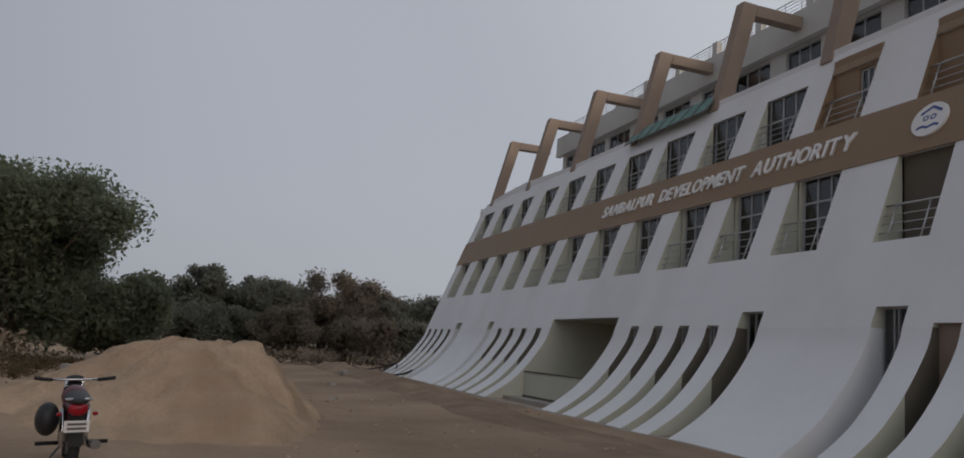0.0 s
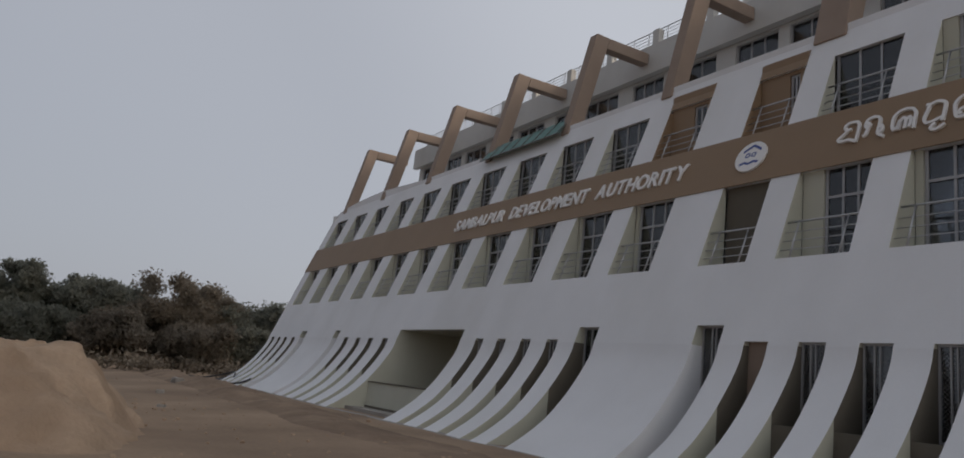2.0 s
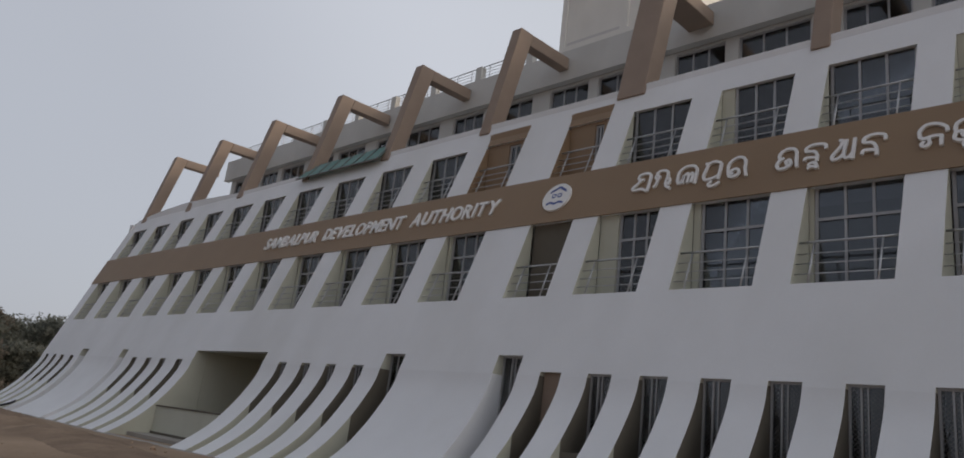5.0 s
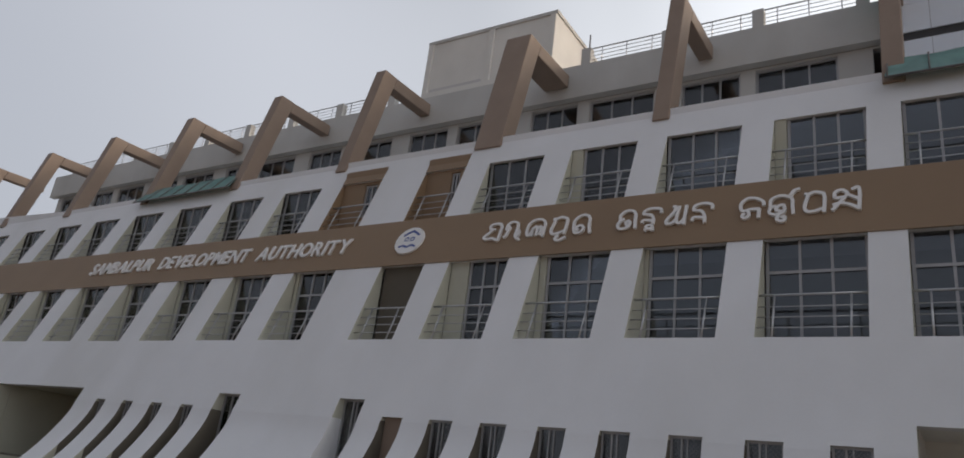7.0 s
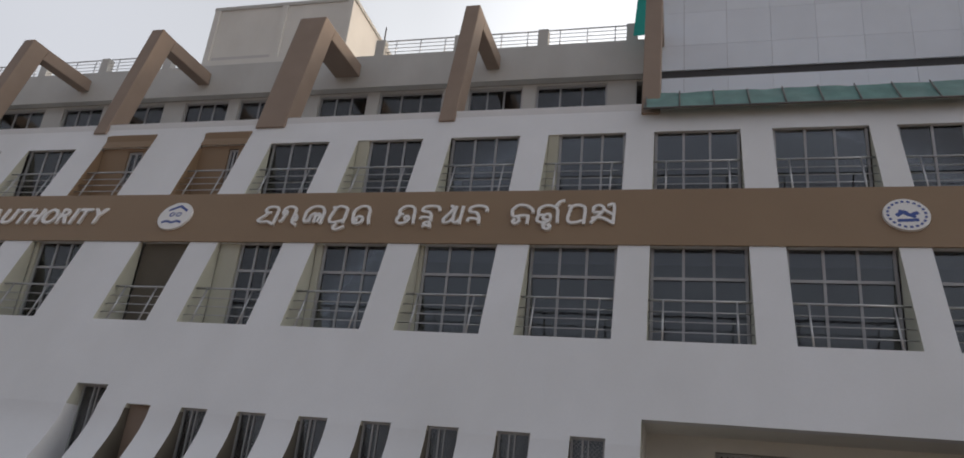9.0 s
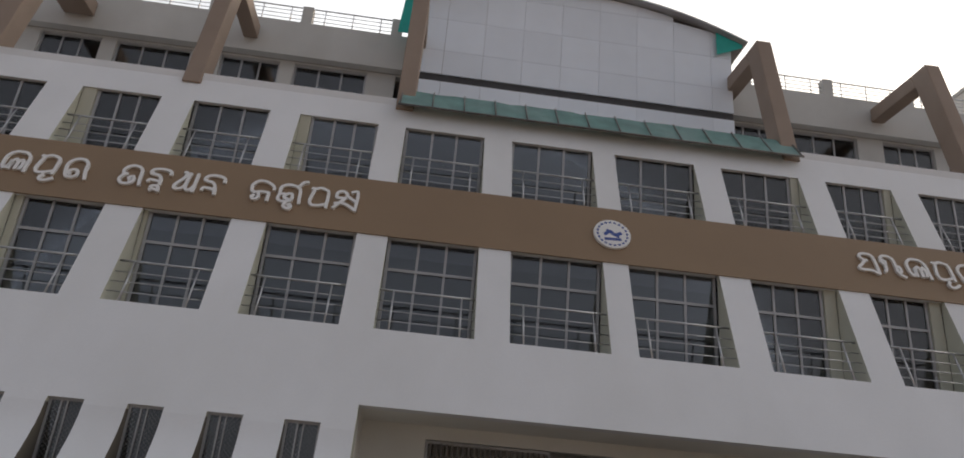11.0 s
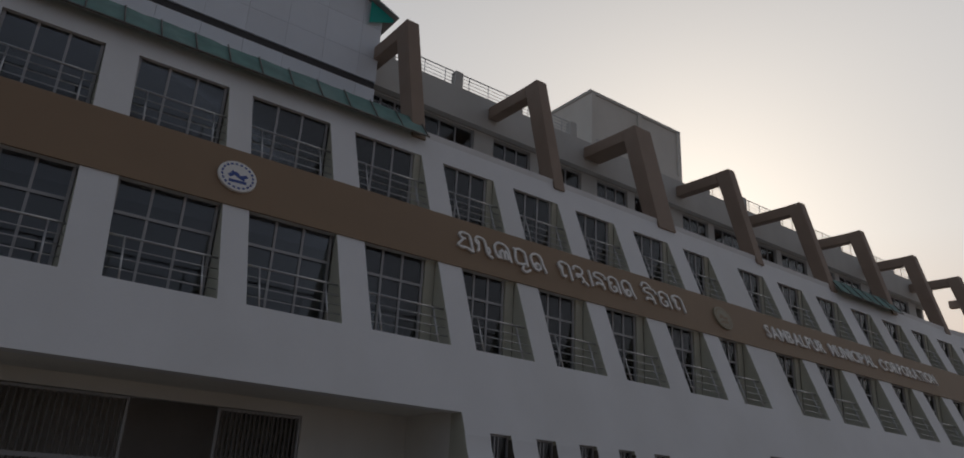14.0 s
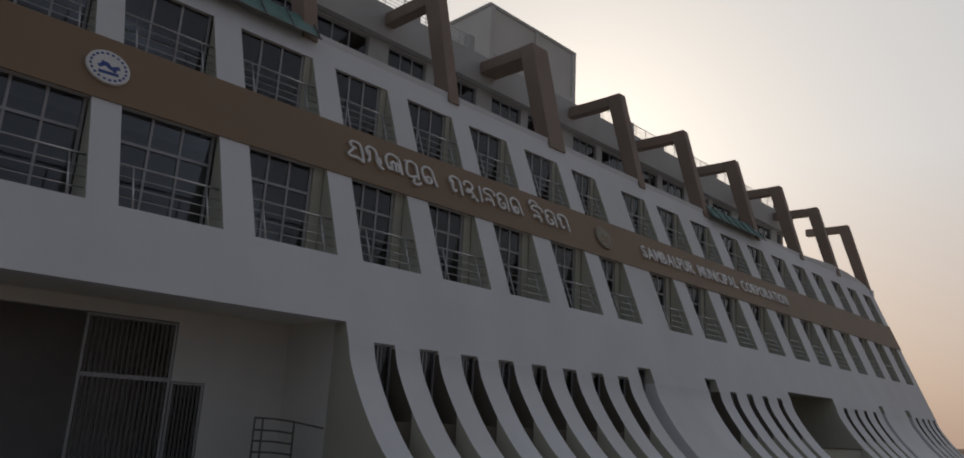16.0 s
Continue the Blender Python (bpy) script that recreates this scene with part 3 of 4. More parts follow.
# ---- steel railings along the openings ----
def railing(x0, x1, z):
    r = tagged(empty("balcony_railing", pose((x0 + x1) / 2, face_y(z), z)), "stainless steel balcony railing with four thin bars at the opening", "railing", "balcony railings")
    hw = (x1 - x0) / 2
    tilt = Vector((0, LEAN, 1)) * 0.86
    inset = Vector((0, 0.09, 0))
    part("top_rail", tube(B(), Vector((-hw - 0.02, 0, 0)) + tilt + inset, Vector((hw + 0.02, 0, 0)) + tilt + inset, 0.024, 8), STEEL, r)
    for i in range(1, 4):
        p = tilt * (i / 4.15) + inset
        part("bar", tube(B(), Vector((-hw, 0, 0)) + p, Vector((hw, 0, 0)) + p, 0.011, 6), STEEL, r)
    for s in (-1, 1):
        part("post", tube(B(), Vector((s * (hw - 0.27), 0, 0)) + inset, Vector((s * (hw - 0.27), 0, 0)) + tilt + inset, 0.019, 8), STEEL, r)


for a, b in OPENINGS:
    railing(a, b, SILL_Z)
    railing(a, b, Z_BAND1)

# ---- brown frames on top of the front ----
FRAMES_X = [(-4.75, 0.42), (-9.67, 0.42), (-14.55, 0.85), (-19.92, 0.42), (-24.88, 0.42), (-30.0, 0.42), (-35.38, 0.42), (-40.6, 0.42), (-46.0, 0.42),
            (4.75, 0.42), (9.70, 0.42), (14.52, 0.85), (19.70, 0.42), (24.68, 0.42), (29.60, 0.42), (34.70, 0.42), (39.74, 0.42), (44.60, 0.42)]
APEX_Y, APEX_Z = 22.28, 14.88


def roof_frame(x, wide):
    f = tagged(empty("roof_frame", pose(x, face_y(10.7), 10.62)), "tan brown angled concrete frame leaning over the roof terrace", "roof frame", "brown frames along the roof")
    o = Vector((0, face_y(10.7), 10.62))

    def rel(y, z):
        return (y - o.y, z - o.z)
    hw = wide / 2
    part("column", prism(B(), [rel(face_y(10.66) - 0.06, 10.66), rel(APEX_Y - 0.28, APEX_Z), rel(APEX_Y + 0.36, APEX_Z), rel(APEX_Y + 0.24, APEX_Z - 0.45), rel(face_y(10.66) + 0.5, 10.66)], -hw, hw), FRAMEBROWN, f)
    part("beam", prism(B(), [rel(APEX_Y + 0.362, APEX_Z), rel(24.63, 14.95), rel(24.63, 14.50), rel(APEX_Y + 0.245, APEX_Z - 0.45)], -hw, hw), FRAMEBROWN, f)
    for ob in f.children:
        bv = ob.modifiers.new("edge", "BEVEL"); bv.width, bv.segments = 0.025, 2
    return f


for cx, wide in FRAMES_X:
    roof_frame(cx, wide)

# ---- the set-back top storey ----
Y_TOP, Y_FASCIA = 24.95, 24.65
bm = B()
TOPWIN = []
x = -44.6
box_z = [(10.76, 12.35), (14.04, 14.1)]
for z0, z1 in box_z:
    box(bm, -44.6, 42.2, Y_TOP, Y_TOP + 0.25, z0, z1)
posts = []
x = -44.6
i = 0
while x < 41.5:
    w = 0.85 if i % 2 else 0.42
    box(bm, x, x + w, Y_TOP, Y_TOP + 0.25, 12.35, 14.04)
    nx = x + 2.56
    if nx < 42.0:
        TOPWIN.append((x + w, nx))
    x, i = nx, i + 1
tagged(part("wall_top_storey", bm, GREYWALL), "weathered grey plastered wall of the set-back top storey", "wall", kind="structure")
for a, b in TOPWIN:
    if abs((a + b) / 2) > 4.6:
        count += 1
        window(count + 200, a, b, 12.35, 14.04, Y_TOP + 0.12, 3)
structure("roof_fascia", "grey plastered roof edge with a parapet", "fascia", GREYWALL, (-45.0, 42.6, Y_FASCIA, Y_FASCIA + 0.28, 14.11, 15.30))
structure("roof", "flat concrete roof slab", "roof", CONCRETE, (-44.6, 42.2, Y_FASCIA + 0.29, 29.69, 14.11, 14.43), (END_L, END_R, Y_WIN2 + 0.26, 24.94, 10.5, 10.75))
structure("wall_top_ends", "grey plastered end walls of the top storey", "wall", GREYWALL, (-44.6, -44.35, Y_TOP + 0.26, 29.69, 10.76, 14.10), (41.95, 42.2, Y_TOP + 0.26, 29.69, 10.76, 14.10))


def roof_railing(x0, x1):
    r = tagged(empty("roof_railing", pose((x0 + x1) / 2, Y_FASCIA + 0.14, 15.30)), "thin steel railing between posts on the roof parapet", "railing", "roof parapet railings")
    hw = (x1 - x0) / 2
    for i, (h, rad) in enumerate(((0.62, 0.022), (0.48, 0.011), (0.34, 0.011), (0.2, 0.011))):
        part("top_rail" if i == 0 else "bar", tube(B(), (-hw, 0, h), (hw, 0, h), rad, 6), STEEL, r)
    for k in range(3):
        cx = -hw + 0.35 + k * (2 * hw - 0.7) / 2
        part("post", tube(B(), (cx, 0, 0), (cx, 0, 0.62), 0.016, 6), STEEL, r)


TOWER = (15.25, 20.85)
bm = B()
x = 5.5
marks = []
while x < 43.5:
    if not TOWER[0] - 0.2 < x < TOWER[1] + 0.2:
        marks.append(x)
    x += 2.7
for s in (-1, 1):
    for m in marks:
        if s * m > 42.5:
            continue
        box(bm, s * m - 0.16, s * m + 0.16, Y_FASCIA + 0.01, Y_FASCIA + 0.27, 15.30, 15.90)
    for m, k in zip(marks, marks[1:]):
        if k - m < 3 and s * k < 42.5:
            a, b = sorted((s * (m + 0.16), s * (k - 0.16)))
            roof_railing(a, b)
tagged(part("parapet_posts", bm, GREYWALL), "short grey plastered posts on the parapet", "parapet posts", kind="structure")


def stair_tower(s):
    c = s * (TOWER[0] + TOWER[1]) / 2
    hw = (TOWER[1] - TOWER[0]) / 2
    t = tagged(empty("stair_tower", pose(c, 25.7, 14.43)), "pale grey plastered stair tower standing on the roof", "roof tower", "roof towers")
    part("wall", box(B(), -hw, hw, -0.28, 4.0, 0, 3.80), ENTRY, t)
    part("roof_slab", box(B(), -hw - 0.05, hw + 0.05, -0.33, 4.05, 3.801, 3.94), GREYWALL, t)
    for px in (-hw, 0.0, hw - 0.22):
        part("pilaster", box(B(), px, px + 0.22, -0.36, -0.281, 0, 3.78), ENTRY, t)
    part("slot", box(B(), -hw + 0.3, -0.15, -0.30, -0.281, 1.62, 1.74), DARKROOM, t, "dark horizontal ventilation slot")
    part("ledge", box(B(), -hw + 0.22, hw - 0.22, -0.4, -0.285, 1.2, 1.55), ENTRY, t)
    part("mast", tube(B(), (-s * 0 + hw + 0.25, 2.0, 0.6), (hw + 0.25, 2.0, 4.3), 0.03, 6), IRON, t)


stair_tower(-1)
stair_tower(1)

# ---- the clad middle block with its arched roof ----
def arch(x):
    return 17.25 - 0.043 * x * x


Y_CLAD = 23.95
block = tagged(empty("entrance_block", pose(0, Y_CLAD, 10.75)), "grey clad middle block under a low arched roof", "clad block")
bm = B()
n = 24
xs = [-4.7 + i * 9.4 / n for i in range(n + 1)]
va = [bm.verts.new((x, 0.06, 0.15)) for x in xs]
vb = [bm.verts.new((x, 0.06, arch(x) - 10.75)) for x in xs]
vc = [bm.verts.new((x, 4.5, 0.15)) for x in xs]
vd = [bm.verts.new((x, 4.5, arch(x) - 10.75)) for x in xs]
for i in range(n):
    bm.faces.new((va[i], va[i + 1], vb[i + 1], vb[i])); bm.faces.new((vc[i + 1], vc[i], vd[i], vd[i + 1]))
for k in (0, n):
    bm.faces.new((va[k], vb[k], vd[k], vc[k]))
part("body", bm, JOINT, block)
bm = B()
xs = [-5.15 + i * 10.3 / 30 for i in range(31)]
ring = []
for x in xs:
    z = arch(x) - 10.75
    ring.append([bm.verts.new(p) for p in ((x, -0.25, z + 0.01), (x, -0.25, z + 0.06), (x, 4.6, z + 0.06), (x, 4.6, z + 0.01))])
for r0, r1 in zip(ring, ring[1:]):
    for k in range(4):
        bm.faces.new((r0[k], r0[(k + 1) % 4], r1[(k + 1) % 4], r1[k]))
bm.faces.new(ring[0]); bm.faces.new(ring[-1])
part("roof_sheet", bm, ALU, block)
cols = [-4.7, -4.0, -2.85, -1.7, -0.55, 0.6, 1.75, 2.9, 4.05, 4.7]
rows = [0.2, 1.7, 2.7, 3.75, 4.85, 5.95]
for a, b in zip(cols, cols[1:]):
    for r0, r1 in zip(rows, rows[1:] + [99]):
        bm = B()
        g = 0.0035
        za0 = r0 + g
        if r0 == 2.7:
            za0 = 2.95                            # over the dark ledge line
        ta, tb = (min(r1 - g, arch(x) - 10.75 - 0.02) for x in (a + g, b - g))
        if min(ta, tb) - za0 < 0.05:
            continue
        f = [bm.verts.new(p) for p in ((a + g, 0, za0), (b - g, 0, za0), (b - g, 0, tb), (a + g, 0, ta))]
        bk = [bm.verts.new((v.co.x, 0.05, v.co.z)) for v in f]
        bm.faces.new(f); bm.faces.new(bk[::-1])
        for k in range(4):
            bm.faces.new((f[k], bk[k], bk[(k + 1) % 4], f[(k + 1) % 4]))
        part("panel", bm, PANEL, block)


def cloth(bm, pts, nx, ny, amp, thick=0.01):
    """A slightly rumpled sheet over the quad pts (a, b, c, d)."""
    a, b, c, d = (Vector(p) for p in pts)
    nrm = (b - a).cross(d - a).normalized()
    grid = []
    for side in (0, 1):
        g = []
        for j in range(ny + 1):
            row = []
            for i in range(nx + 1):
                u, v = i / nx, j / ny
                p = a.lerp(b, u).lerp(d.lerp(c, u), v)
                wob = noise.noise(p * 2.3) * amp + noise.noise(p * 7.0) * amp * 0.4
                row.append(bm.verts.new(p + nrm * (wob - side * thick)))
            g.append(row)
        grid.append(g)
    for g in grid:
        for j in range(ny):
            for i in range(nx):
                bm.faces.new((g[j][i], g[j][i + 1], g[j + 1][i + 1], g[j + 1][i])).smooth = True
    return bm


part("side_sheet", cloth(B(), [(-5.4, -0.12, 4.1), (-4.72, -0.12, 4.1), (-4.72, -0.12, 5.5), (-5.3, -0.12, 5.4)], 6, 8, 0.03), TEAL, block, "bright teal plastic sheet")
part("side_sheet", cloth(B(), [(4.2, -0.12, 4.87), (5.0, -0.12, 5.22), (5.04, -0.12, 5.34), (4.2, -0.12, 5.68)], 6, 6, 0.02), TEAL, block, "bright teal plastic sheet")


def net_canopy(x0, x1):
    c = tagged(empty("net_canopy", pose((x0 + x1) / 2, face_y(10.75), 10.75)), "sagging green shade net canopy over the top windows", "canopy", "green net canopies")
    hw = (x1 - x0) / 2
    bm = cloth(B(), [(-hw, -0.34, -0.1), (hw, -0.34, -0.1), (hw - 0.1, 0.22, 0.62), (-hw + 0.1, 0.22, 0.62)], int(hw * 10), 6, 0.03)
    part("net", bm, NET, c)
    part("front_edge", tube(B(), (-hw, -0.35, -0.11), (hw, -0.35, -0.11), 0.025, 6), IRON, c)
    k = int(hw * 2 / 0.75)
    for i in range(k + 1):
        cx = -hw + 0.05 + i * (2 * hw - 0.1) / k
        part("rib", tube(B(), (cx, -0.36, -0.10), (cx, 0.20, 0.64), 0.018, 5), IRON, c)


net_canopy(-4.9, 4.9)
net_canopy(-30.2, -24.9)
net_canopy(right(24.9), right(30.2))

# ---- ground ----
def ground_z(x, y):
    t = max(0.0, min(1.0, (y - 8.5) / 5.0))
    t = t * t * (3 - 2 * t)
    return GROUND_Z * t + 0.05 * noise.noise(Vector((x * 0.25, y * 0.25, 0))) * min(1, max(0, (60 - abs(x)) / 20))


bm = B()
gx = sorted(set([-3000, -900, -300, -150, -100] + [-70 + i * 1.0 for i in range(141)] + [100, 150, 300, 900, 3000]))
gy = sorted(set([-3000, -900, -300, -120, -60, -30] + [-15 + i * 1.0 for i in range(37)] + [26, 30, 45, 80, 150, 400, 1200, 3000]))
gv = [[bm.verts.new((x, y, ground_z(x, y))) for x in gx] for y in gy]
for j in range(len(gy) - 1):
    for i in range(len(gx) - 1):
        bm.faces.new((gv[j][i], gv[j][i + 1], gv[j + 1][i + 1], gv[j + 1][i])).smooth = True
tagged(part("ground", bm, DIRT), "bare brown trampled earth", "ground", kind="structure")


def sand_heap():
    bm = B()
    cx, cy = -22.5, 5.7
    n, m = 120, 40
    rings = []
    for j in range(m + 1):
        r = j / m
        row = []
        for i in range(n):
            a = i * math.tau / n
            ca, sa = math.cos(a), math.sin(a)
            px, py = cx + ca * r * 6.6, cy + sa * r * (3.1 if sa > 0 else 4.5)
            flat = 0.42 - 0.34 * min(1.0, max(0.0, -sa * 1.6))     # the long slope of one side
            t = max(0.0, min(1.0, (r - flat) / (1 - flat)))
            h = 1.5 * (1 - t * t * (3 - 2 * t)) * (1 - 0.06 * r)
            w = noise.noise(Vector((px * 0.6, py * 0.6, 3))) * 0.26 + noise.noise(Vector((px * 2.2, py * 2.2, 7))) * 0.12 + noise.noise(Vector((px * 3.6, py * 3.6, 12))) * 0.07 + noise.noise(Vector((px * 6.0, py * 6.0, 9))) * 0.035 + 0.06 * abs(noise.noise(Vector((ca * 9, sa * 9, r * 1.5))))
            row.append(bm.verts.new((px + w * 0.6, py + w * 0.4, ground_z(px, py) - 0.1 + max(0, h + w * (0.3 if r > 0.9 else 1)) * (1 if r < 1 else 0) + 0.0)))
        rings.append(row)
    for j in range(m):
        for i in range(n):
            bm.faces.new((rings[j][i], rings[j][(i + 1) % n], rings[j + 1][(i + 1) % n], rings[j + 1][i])).smooth = True
    bmesh.ops.remove_doubles(bm, verts=rings[0], dist=0.001)
    return tagged(part("sand_heap", bm, SAND), "large flat-topped heap of brown sand on the ground", "sand heap")


sand_heap()


# ---- signs on the band ----
TILT = 90 - math.degrees(math.atan(LEAN))


def on_band(x, z, proud=0.035):
    return pose(x, face_y(z) - proud, z, TILT, 0, 0)


def letter_mesh(ch, size):
    cu = bpy.data.curves.new("letter", "FONT")
    cu.body, cu.size, cu.extrude, cu.offset, cu.resolution_u = ch, size, 0.03, 0.012, 3
    ob = bpy.data.objects.new("letter", cu)
    scene.collection.objects.link(ob)
    me = bpy.data.meshes.new_from_object(ob.evaluated_get(bpy.context.evaluated_depsgraph_get()))
    bpy.data.objects.remove(ob)
    me.materials.clear(); me.materials.append(LETTER)
    return me


def latin_sign(words, x0, x1, z, height):
    sign = tagged(empty("sign_lettering", on_band((x0 + x1) / 2, z)), "raised white capital letters reading " + words, "lettering", "signs on the band")
    size = height / 0.73
    made, cur = [], 0.0
    for ch in words:
        if ch == " ":
            cur += 0.62 * size
            continue
        me = letter_mesh(ch, size)
        xs = [v.co.x for v in me.vertices]
        made.append((me, cur - min(xs)))
        cur += max(xs) - min(xs) + 0.10 * size
    k = (x1 - x0) / (cur - 0.10 * size)
    for me, px in made:
        ob = new("letter", me)
        ob.parent, ob.scale = sign, (k, 1, 1)
        ob.location = (px * k - (x1 - x0) / 2, 0, 0.02)


latin_sign("SAMBALPUR DEVELOPMENT AUTHORITY", -29.95, -17.8, 7.42, 0.52)
latin_sign("SAMBALPUR MUNICIPAL CORPORATION", 17.85, 29.7, 7.42, 0.50)

# strokes of the Odia letters, in a box one unit high
G = {
    "sa": (0.98, [[(.22, .78), (.28, .96), (.55, 1.02), (.84, .92), (.9, .5), (.9, -.04)], [(.22, .78), (.4, .66), (.56, .68)], [(.42, .66), (.24, .45), (.04, .24), (.2, .12), (.55, .14), (.9, -.02)]]),
    "ma": (0.95, [[(.08, .64), (.1, .88), (.3, 1.02), (.64, 1.0), (.84, .84), (.86, .4), (.86, -.02)], [(.08, .64), (.22, .56), (.27, .72), (.12, .78)], [(.23, .58), (.2, .22), (.33, .1), (.45, .24)]]),
    "mba": (1.1, [[(.08, .64), (.1, .88), (.28, 1.02), (.56, .98), (.7, .8), (.7, .2)], [(.08, .64), (.22, .56), (.27, .72), (.12, .78)], [(.23, .58), (.18, .24), (.06, .14)], [(.7, .45), (.84, .5), (.88, .26), (.74, .12), (1.02, -.06)]]),
    "la": (1.1, [[(.05, .3), (.05, .75), (.3, 1), (.7, 1), (.92, .8), (.96, .4), (.98, 0)], [(.05, .3), (.16, .12), (.3, .25), (.34, .55), (.34, .08)], [(.34, .45), (.5, .62), (.6, .42), (.6, .08)], [(.6, .42), (.74, .6), (.82, .35), (.78, .1)]]),
    "pa": (0.98, [[(.06, .98), (.2, .92), (.14, .6), (.1, .3), (.22, .1), (.5, .1), (.84, .22)], [(.2, .92), (.45, 1.02), (.7, .96), (.84, .8), (.84, 0)]]),
    "pu": (1.02, [[(.06, .98), (.2, .92), (.14, .6), (.1, .3), (.22, .1), (.5, .12), (.84, .24)], [(.2, .92), (.45, 1.02), (.7, .96), (.84, .8), (.84, .04)], [(.55, .02), (.44, -.2), (.64, -.3), (.98, -.12)]]),
    "ra": (1.0, [[(.1, .34), (.06, .7), (.24, .96), (.56, 1.02), (.8, .84), (.86, .4), (.98, -.02)], [(.1, .34), (.2, .08), (.44, .04), (.6, .18), (.56, .38), (.36, .42), (.24, .28), (.36, .16)]]),
    "u": (1.05, [[(.34, .58), (.16, .52), (.08, .76), (.28, .98), (.6, 1.0), (.84, .84), (.9, .4), (.98, .02)], [(.16, .52), (.04, .26), (.18, .06), (.46, .06), (.66, .22), (.6, .44), (.44, .36), (.52, .2)]]),
    "na": (1.0, [[(.22, .66), (.08, .72), (.12, .9), (.35, 1.0), (.65, 1.0), (.92, .9), (.95, .68)], [(.22, .66), (.45, .62), (.62, .4), (.68, 0)], [(.08, .14), (.14, .3), (.35, .3), (.62, .26)]]),
    "nna": (1.05, [[(.22, .7), (.08, .75), (.12, .92), (.35, 1.0), (.65, 1.0), (.92, .92), (.95, .72)], [(.22, .7), (.45, .66), (.6, .5), (.64, .16)], [(.08, .26), (.14, .38), (.35, .38), (.6, .34)], [(.3, -.02), (.4, .1), (.62, .06), (.68, -.2)], [(.28, -.16), (.42, -.08), (.62, -.1)]]),
    "ya": (1.08, [[(.28, .98), (.42, .98), (.4, .72), (.1, .3), (.14, .1), (.4, .14), (.56, .34)], [(.6, 1.0), (.55, .4), (.62, .12), (.8, .12), (.94, .34)], [(.94, 1.0), (.94, 0)]]),
    "ka": (1.05, [[(.05, .46), (.03, .78), (.26, 1.02), (.64, 1.0), (.94, .8), (.98, .6)], [(.05, .46), (.2, .4), (.5, .46), (.82, .44)], [(.34, .44), (.4, .18), (.26, .04), (.12, .14), (.22, .28)], [(.8, .46), (.8, 0)]]),
    "rttru": (1.15, [[(.3, .5), (.08, .5), (.08, .84), (.36, 1), (.68, .96), (.9, .8), (.94, .4), (.98, .05)], [(.08, .5), (.04, .2), (.3, .08), (.6, .2), (.6, .5), (.4, .5), (.3, .3), (.62, .2)], [(.4, .06), (.36, -.16), (.6, -.26), (.66, -.06), (.5, -.08)], [(.82, .96), (.98, 1.2), (1.2, 1.26)]]),
    "ksha": (1.1, [[(.1, .62), (.12, .9), (.36, 1.0), (.55, .86), (.5, .66), (.1, .62)], [(.5, .66), (.3, .4), (.02, .06)], [(.04, .3), (.3, .36), (.6, .3), (1.0, .06)], [(.52, .8), (.78, .62), (1.0, .5)], [(.72, .98), (1.0, 1.0), (1.0, 0)]]),
    "ha": (1.0, [[(.06, .7), (.2, .98), (.58, 1), (.76, .8), (.6, .55), (.28, .52), (.2, .3)], [(.2, .3), (.55, .42), (.7, .2), (.5, .06)], [(.66, .2), (.98, -.08)]]),
    "aa": (0.4, [[(.2, 1), (.2, 0)]]),
    "ga": (0.98, [[(.34, .62), (.12, .6), (.1, .85), (.34, 1.0), (.62, .98), (.82, .8), (.84, 0)], [(.12, .6), (.08, .24), (.28, .06), (.54, .14), (.56, .36), (.4, .4)]]),
    "ni": (1.0, [[(.22, .66), (.08, .72), (.12, .9), (.35, 1.0), (.65, 1.0), (.92, .9), (.95, .68)], [(.22, .66), (.45, .62), (.62, .4), (.68, 0)], [(.08, .14), (.14, .3), (.35, .3), (.62, .26)], [(-.04, 1.0), (.1, 1.26), (.45, 1.3), (.66, 1.08)]]),
}


def stroke(bm, pts, half, depth):
    k = [Vector(p) for p in pts]
    k = [k[0] * 2 - k[1]] + k + [k[-1] * 2 - k[-2]]
    line = []
    for a, b, c, d in zip(k, k[1:], k[2:], k[3:]):
        for s in range(5):
            t = s / 5
            line.append(0.5 * (2 * b + (c - a) * t + (2 * a - 5 * b + 4 * c - d) * t * t + (3 * b - a - 3 * c + d) * t ** 3))
    line.append(k[-2])
    ring = []
    for i, p in enumerate(line):
        d = line[min(i + 1, len(line) - 1)] - line[max(i - 1, 0)]
        nv = Vector((-d.y, d.x)).normalized() * half
        ring.append([bm.verts.new((q.x, q.y, z)) for q, z in ((p + nv, 0), (p - nv, 0), (p - nv, depth), (p + nv, depth))])
    for r0, r1 in zip(ring, ring[1:]):
        for j in range(4):
            bm.faces.new((r0[j], r0[(j + 1) % 4], r1[(j + 1) % 4], r1[j]))
    bm.faces.new(ring[0]); bm.faces.new(ring[-1][::-1])


